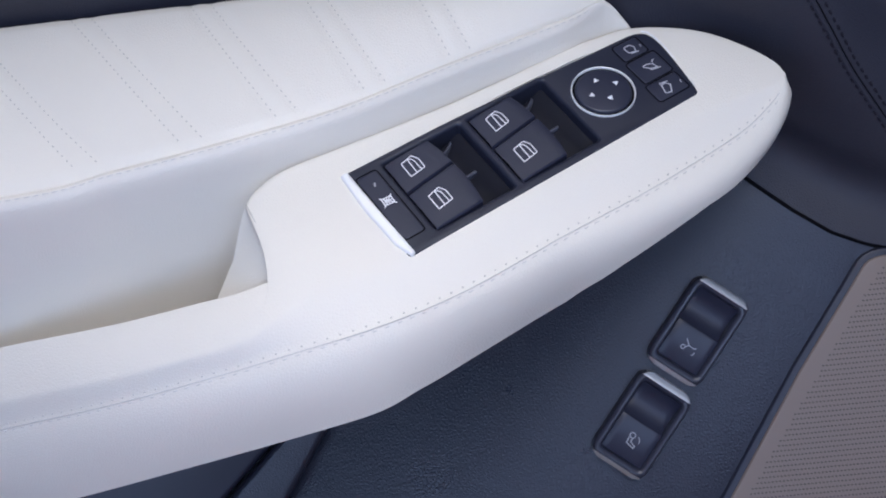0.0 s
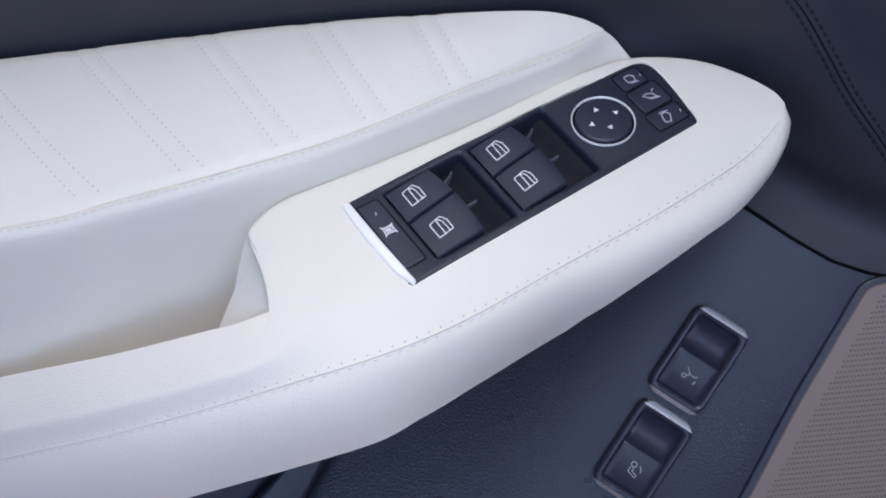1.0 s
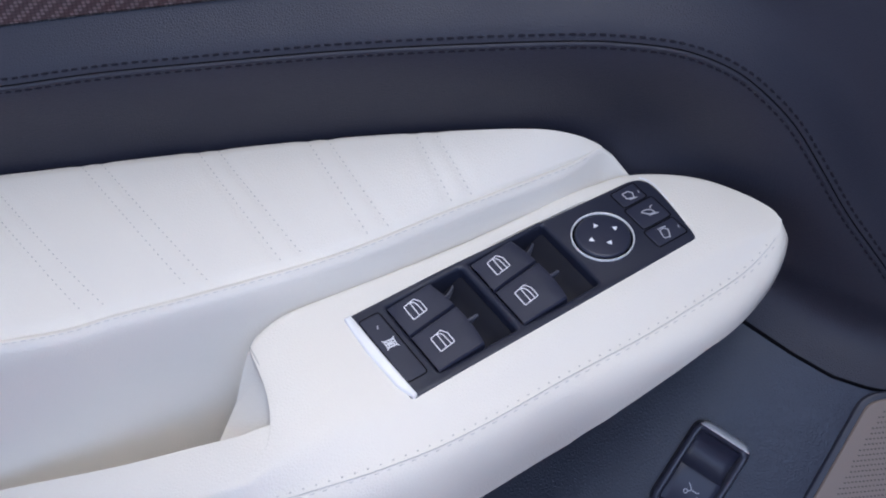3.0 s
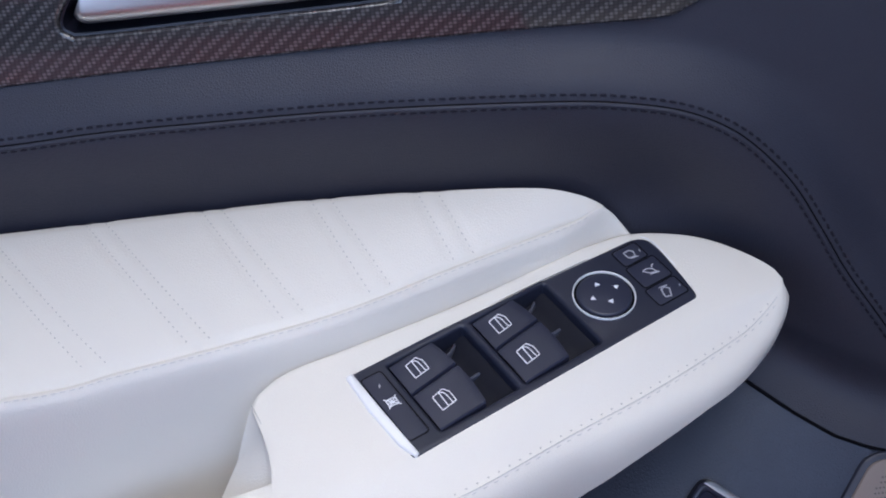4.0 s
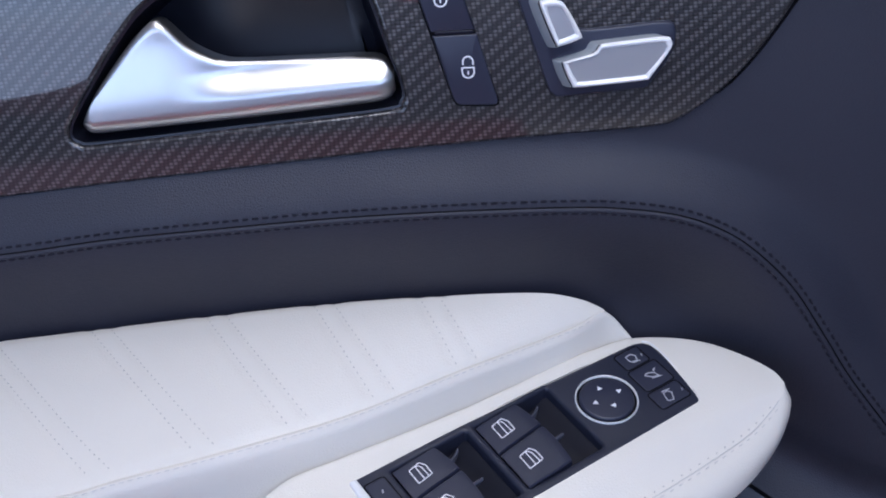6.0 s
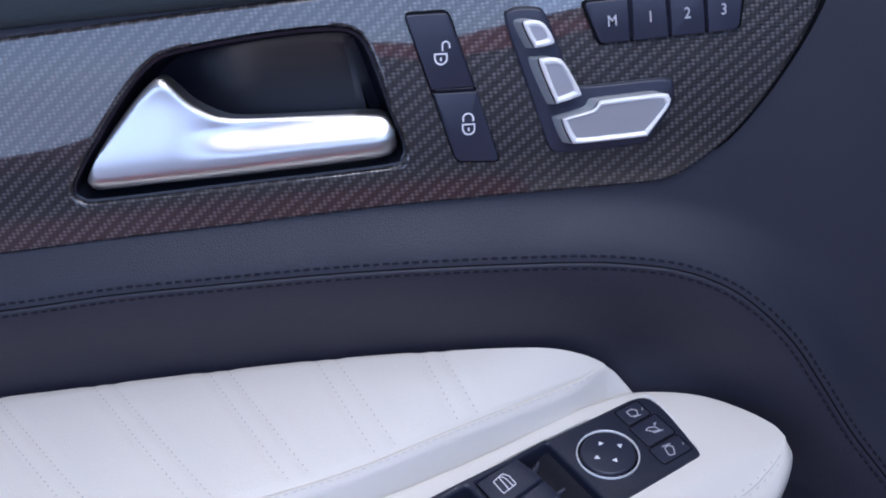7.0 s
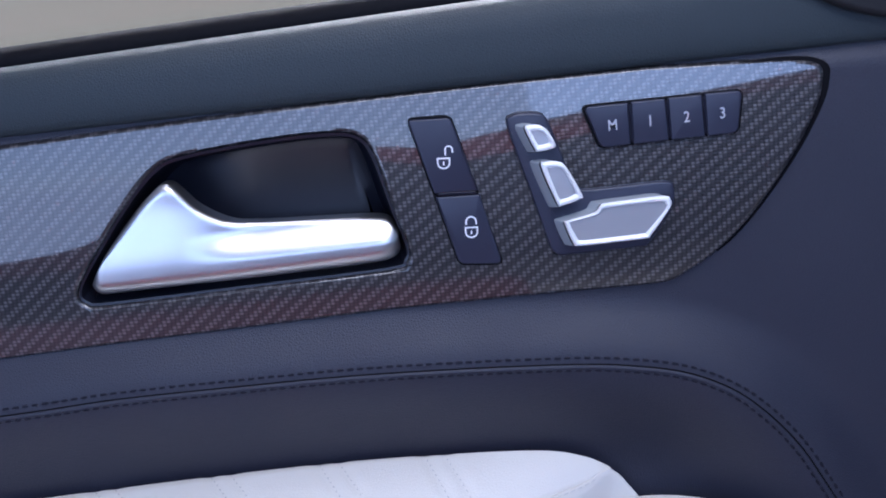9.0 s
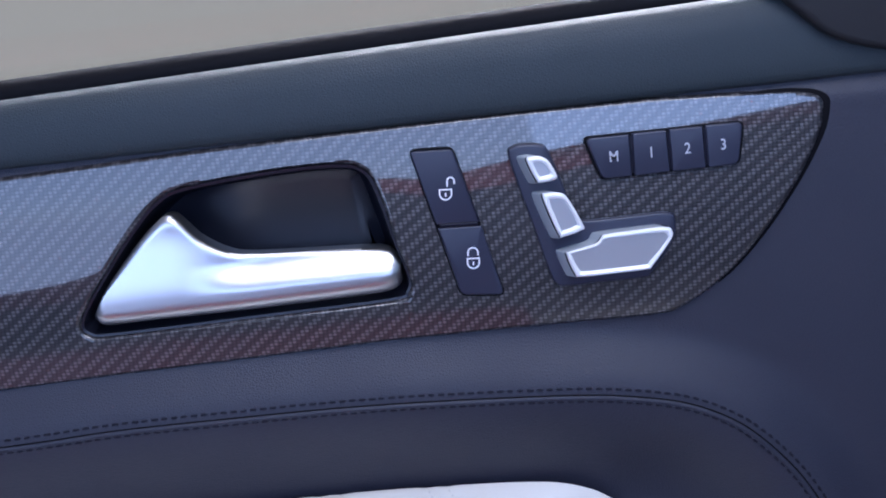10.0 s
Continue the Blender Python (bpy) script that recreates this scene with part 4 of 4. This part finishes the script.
POCKET_B = [(-0.220, -0.302), (-0.1323, -0.1751), (-0.1057, -0.1366), (-0.085, -0.1060)]
strip = [Vector(p) for p in curve(POCKET_A, 5) + curve(POCKET_B, 5)[::-1]]
part("pocket_rim", plate(strip, lambda p: -0.0125, -0.03, 0.0035, LOW, steps=5), GRAINED, lowp, "smooth rim of the map pocket")
part("pocket_front", plate([Vector(p) for p in [(-0.44, -0.297), (-0.3035, -0.297), (-0.1725, -0.1722), (-0.1430, -0.1444), (-0.103, -0.1060), (-0.44, -0.1060)]], -0.0135, -0.03, 0.003, LOW), PLASTIC, lowp, "black front of the map pocket")


def door_switch(name, label, cx, cw, icon):
    """A framed rocker with bright end caps, leaning on the panel."""
    t = thing(name, label, "switch", "rocker switches on the lower door")
    spin = Matrix.Rotation(radians(-38.5), 4, "Z")
    M = LOW @ Matrix.Translation((cx, cw, 0)) @ spin
    hx, hy = 0.0183, 0.0290
    out = rounded([(-hx, -hy), (hx, -hy), (hx, hy), (-hx, hy)], 0.0075)
    hole = rounded([(-0.0138, -0.0232), (0.0138, -0.0232), (0.0138, 0.0232), (-0.0138, 0.0232)], 0.0030)
    part("frame", plate(out, 0.0085, -0.002, 0.0028, M, holes=[hole]), FRAME, t)
    for s in (1, -1):
        cap = rounded([(-hx + 0.0014, s * (hy - (0.0032 if s > 0 else 0.0018))), (hx - 0.0014, s * (hy - (0.0032 if s > 0 else 0.0018))), (hx - 0.0052, s * (hy + 0.0009)), (-hx + 0.0052, s * (hy + 0.0009))], [0.001, 0.001, 0.003, 0.003])
        part("end_cap", plate(cap, lambda p, s=s: 0.0104 - 0.0034 * max(0.0, (abs(p[1]) - hy + 0.0056) / 0.0068) ** 1.5, -0.001, 0.0005, M), SILVER, t, "bright silver end cap")
    rows = []
    for j in range(15):
        a = -0.0136 + 0.0272 * j / 14
        side = 0.0008 if j in (0, 14) else 0.0
        row = []
        for b, c in [(-0.0211, 0.0005), (-0.0209, 0.0058), (-0.0195, 0.0067), (-0.010, 0.0072), (-0.001, 0.0076), (0.0008, 0.0071), (0.0025, 0.0045), (0.0050, 0.0020), (0.0085, 0.0006), (0.0125, 0.0006), (0.0165, 0.0022), (0.0195, 0.0050), (0.0211, 0.0068)]:
            row.append(M @ Vector((a, b * 1.09, c - side)))
        rows.append(row)
    r = part("rocker", sheet(rows), BUTTON, t, "scooped black rocker")
    part("icon", stroke(icon, 0.0006, 0.0075, M, (0.0005, -0.0105), 0.0030, 0, lift=lambda p: 0.00004 * (p[1] + 0.0105) / 0.001), GREYICON, r, "grey printed symbol")


door_switch("tailgate_switch", "black tailgate rocker switch with silver end caps", 0.1210, -0.0938, [[(-1.3, 1.3), (-0.2, 0.3), (-0.8, -0.5)], [(-0.2, 0.3), (0.9, 0.2), (1.4, 0.5)], arc(-1.1, -0.5, 0.4, 0, 360, 14), arc(0.6, -0.5, 0.9, 10, -50, 5)])
door_switch("headrest_switch", "black headrest rocker switch with silver end caps", 0.0834, -0.1457, [arc(-0.6, 0.9, 0.55, 0, 360, 14), [(-1.0, 0.2), (-0.9, -0.9), (0.8, -1.3), (0.9, -0.8), (-0.3, -0.4), (-0.3, 0.3)], arc(-0.2, -0.1, 1.5, 60, 5, 8)])

spk = thing("speaker_grille", "taupe perforated loudspeaker grille beside a black rim", "speaker")
S_OUT = [(0.049, -0.325), (0.1318, -0.1952), (0.1780, -0.1242), (0.2225, -0.0625), (0.2300, -0.0600), (0.40, -0.0590), (0.40, -0.36), (0.053, -0.36)]
part("rim", plate(offset(rounded(S_OUT, 0.004), -0.0045), 0.0022, -0.016, 0.0018, LOW), PLASTIC, spk, "black rim")
part("grille", plate(rounded(S_OUT, 0.004), 0.0042, -0.002, 0.0014, LOW), GRILLE, spk)
bm = bmesh.new()
ax = (Vector((0.2214, -0.0616)) - Vector((0.1286, -0.1952))).normalized()
nx = Vector((ax[1], -ax[0]))
verts, faces = [], []
for r in range(66):
    for k in range(110):
        c = Vector((0.10 + 0.0022 * (k + 0.5 * (r % 2)), -0.0672 - 0.0030 * r))
        if (c - Vector((0.1318, -0.1952))).dot(nx) < 0.0075:
            continue
        if not (0.10 < c[0] < 0.30 and -0.26 < c[1] < -0.066):
            continue
        dd, ww = Vector((0.00062, -0.00022)), Vector((0.00018, 0.00042))
        b = len(verts)
        verts += [LOW @ Vector((*(c - dd - ww), 0.00425)), LOW @ Vector((*(c + dd - ww), 0.00425)), LOW @ Vector((*(c + dd + ww), 0.00425)), LOW @ Vector((*(c - dd + ww), 0.00425))]
        faces.append((b, b + 1, b + 2, b + 3))
me = bpy.data.meshes.new("slot_pattern")
me.from_pydata(verts, [], faces)
me.materials.append(SLOT)
ob = new("slot_pattern", me)
ob.parent = spk
tagged(ob, "small dark slots", kind="stuff")
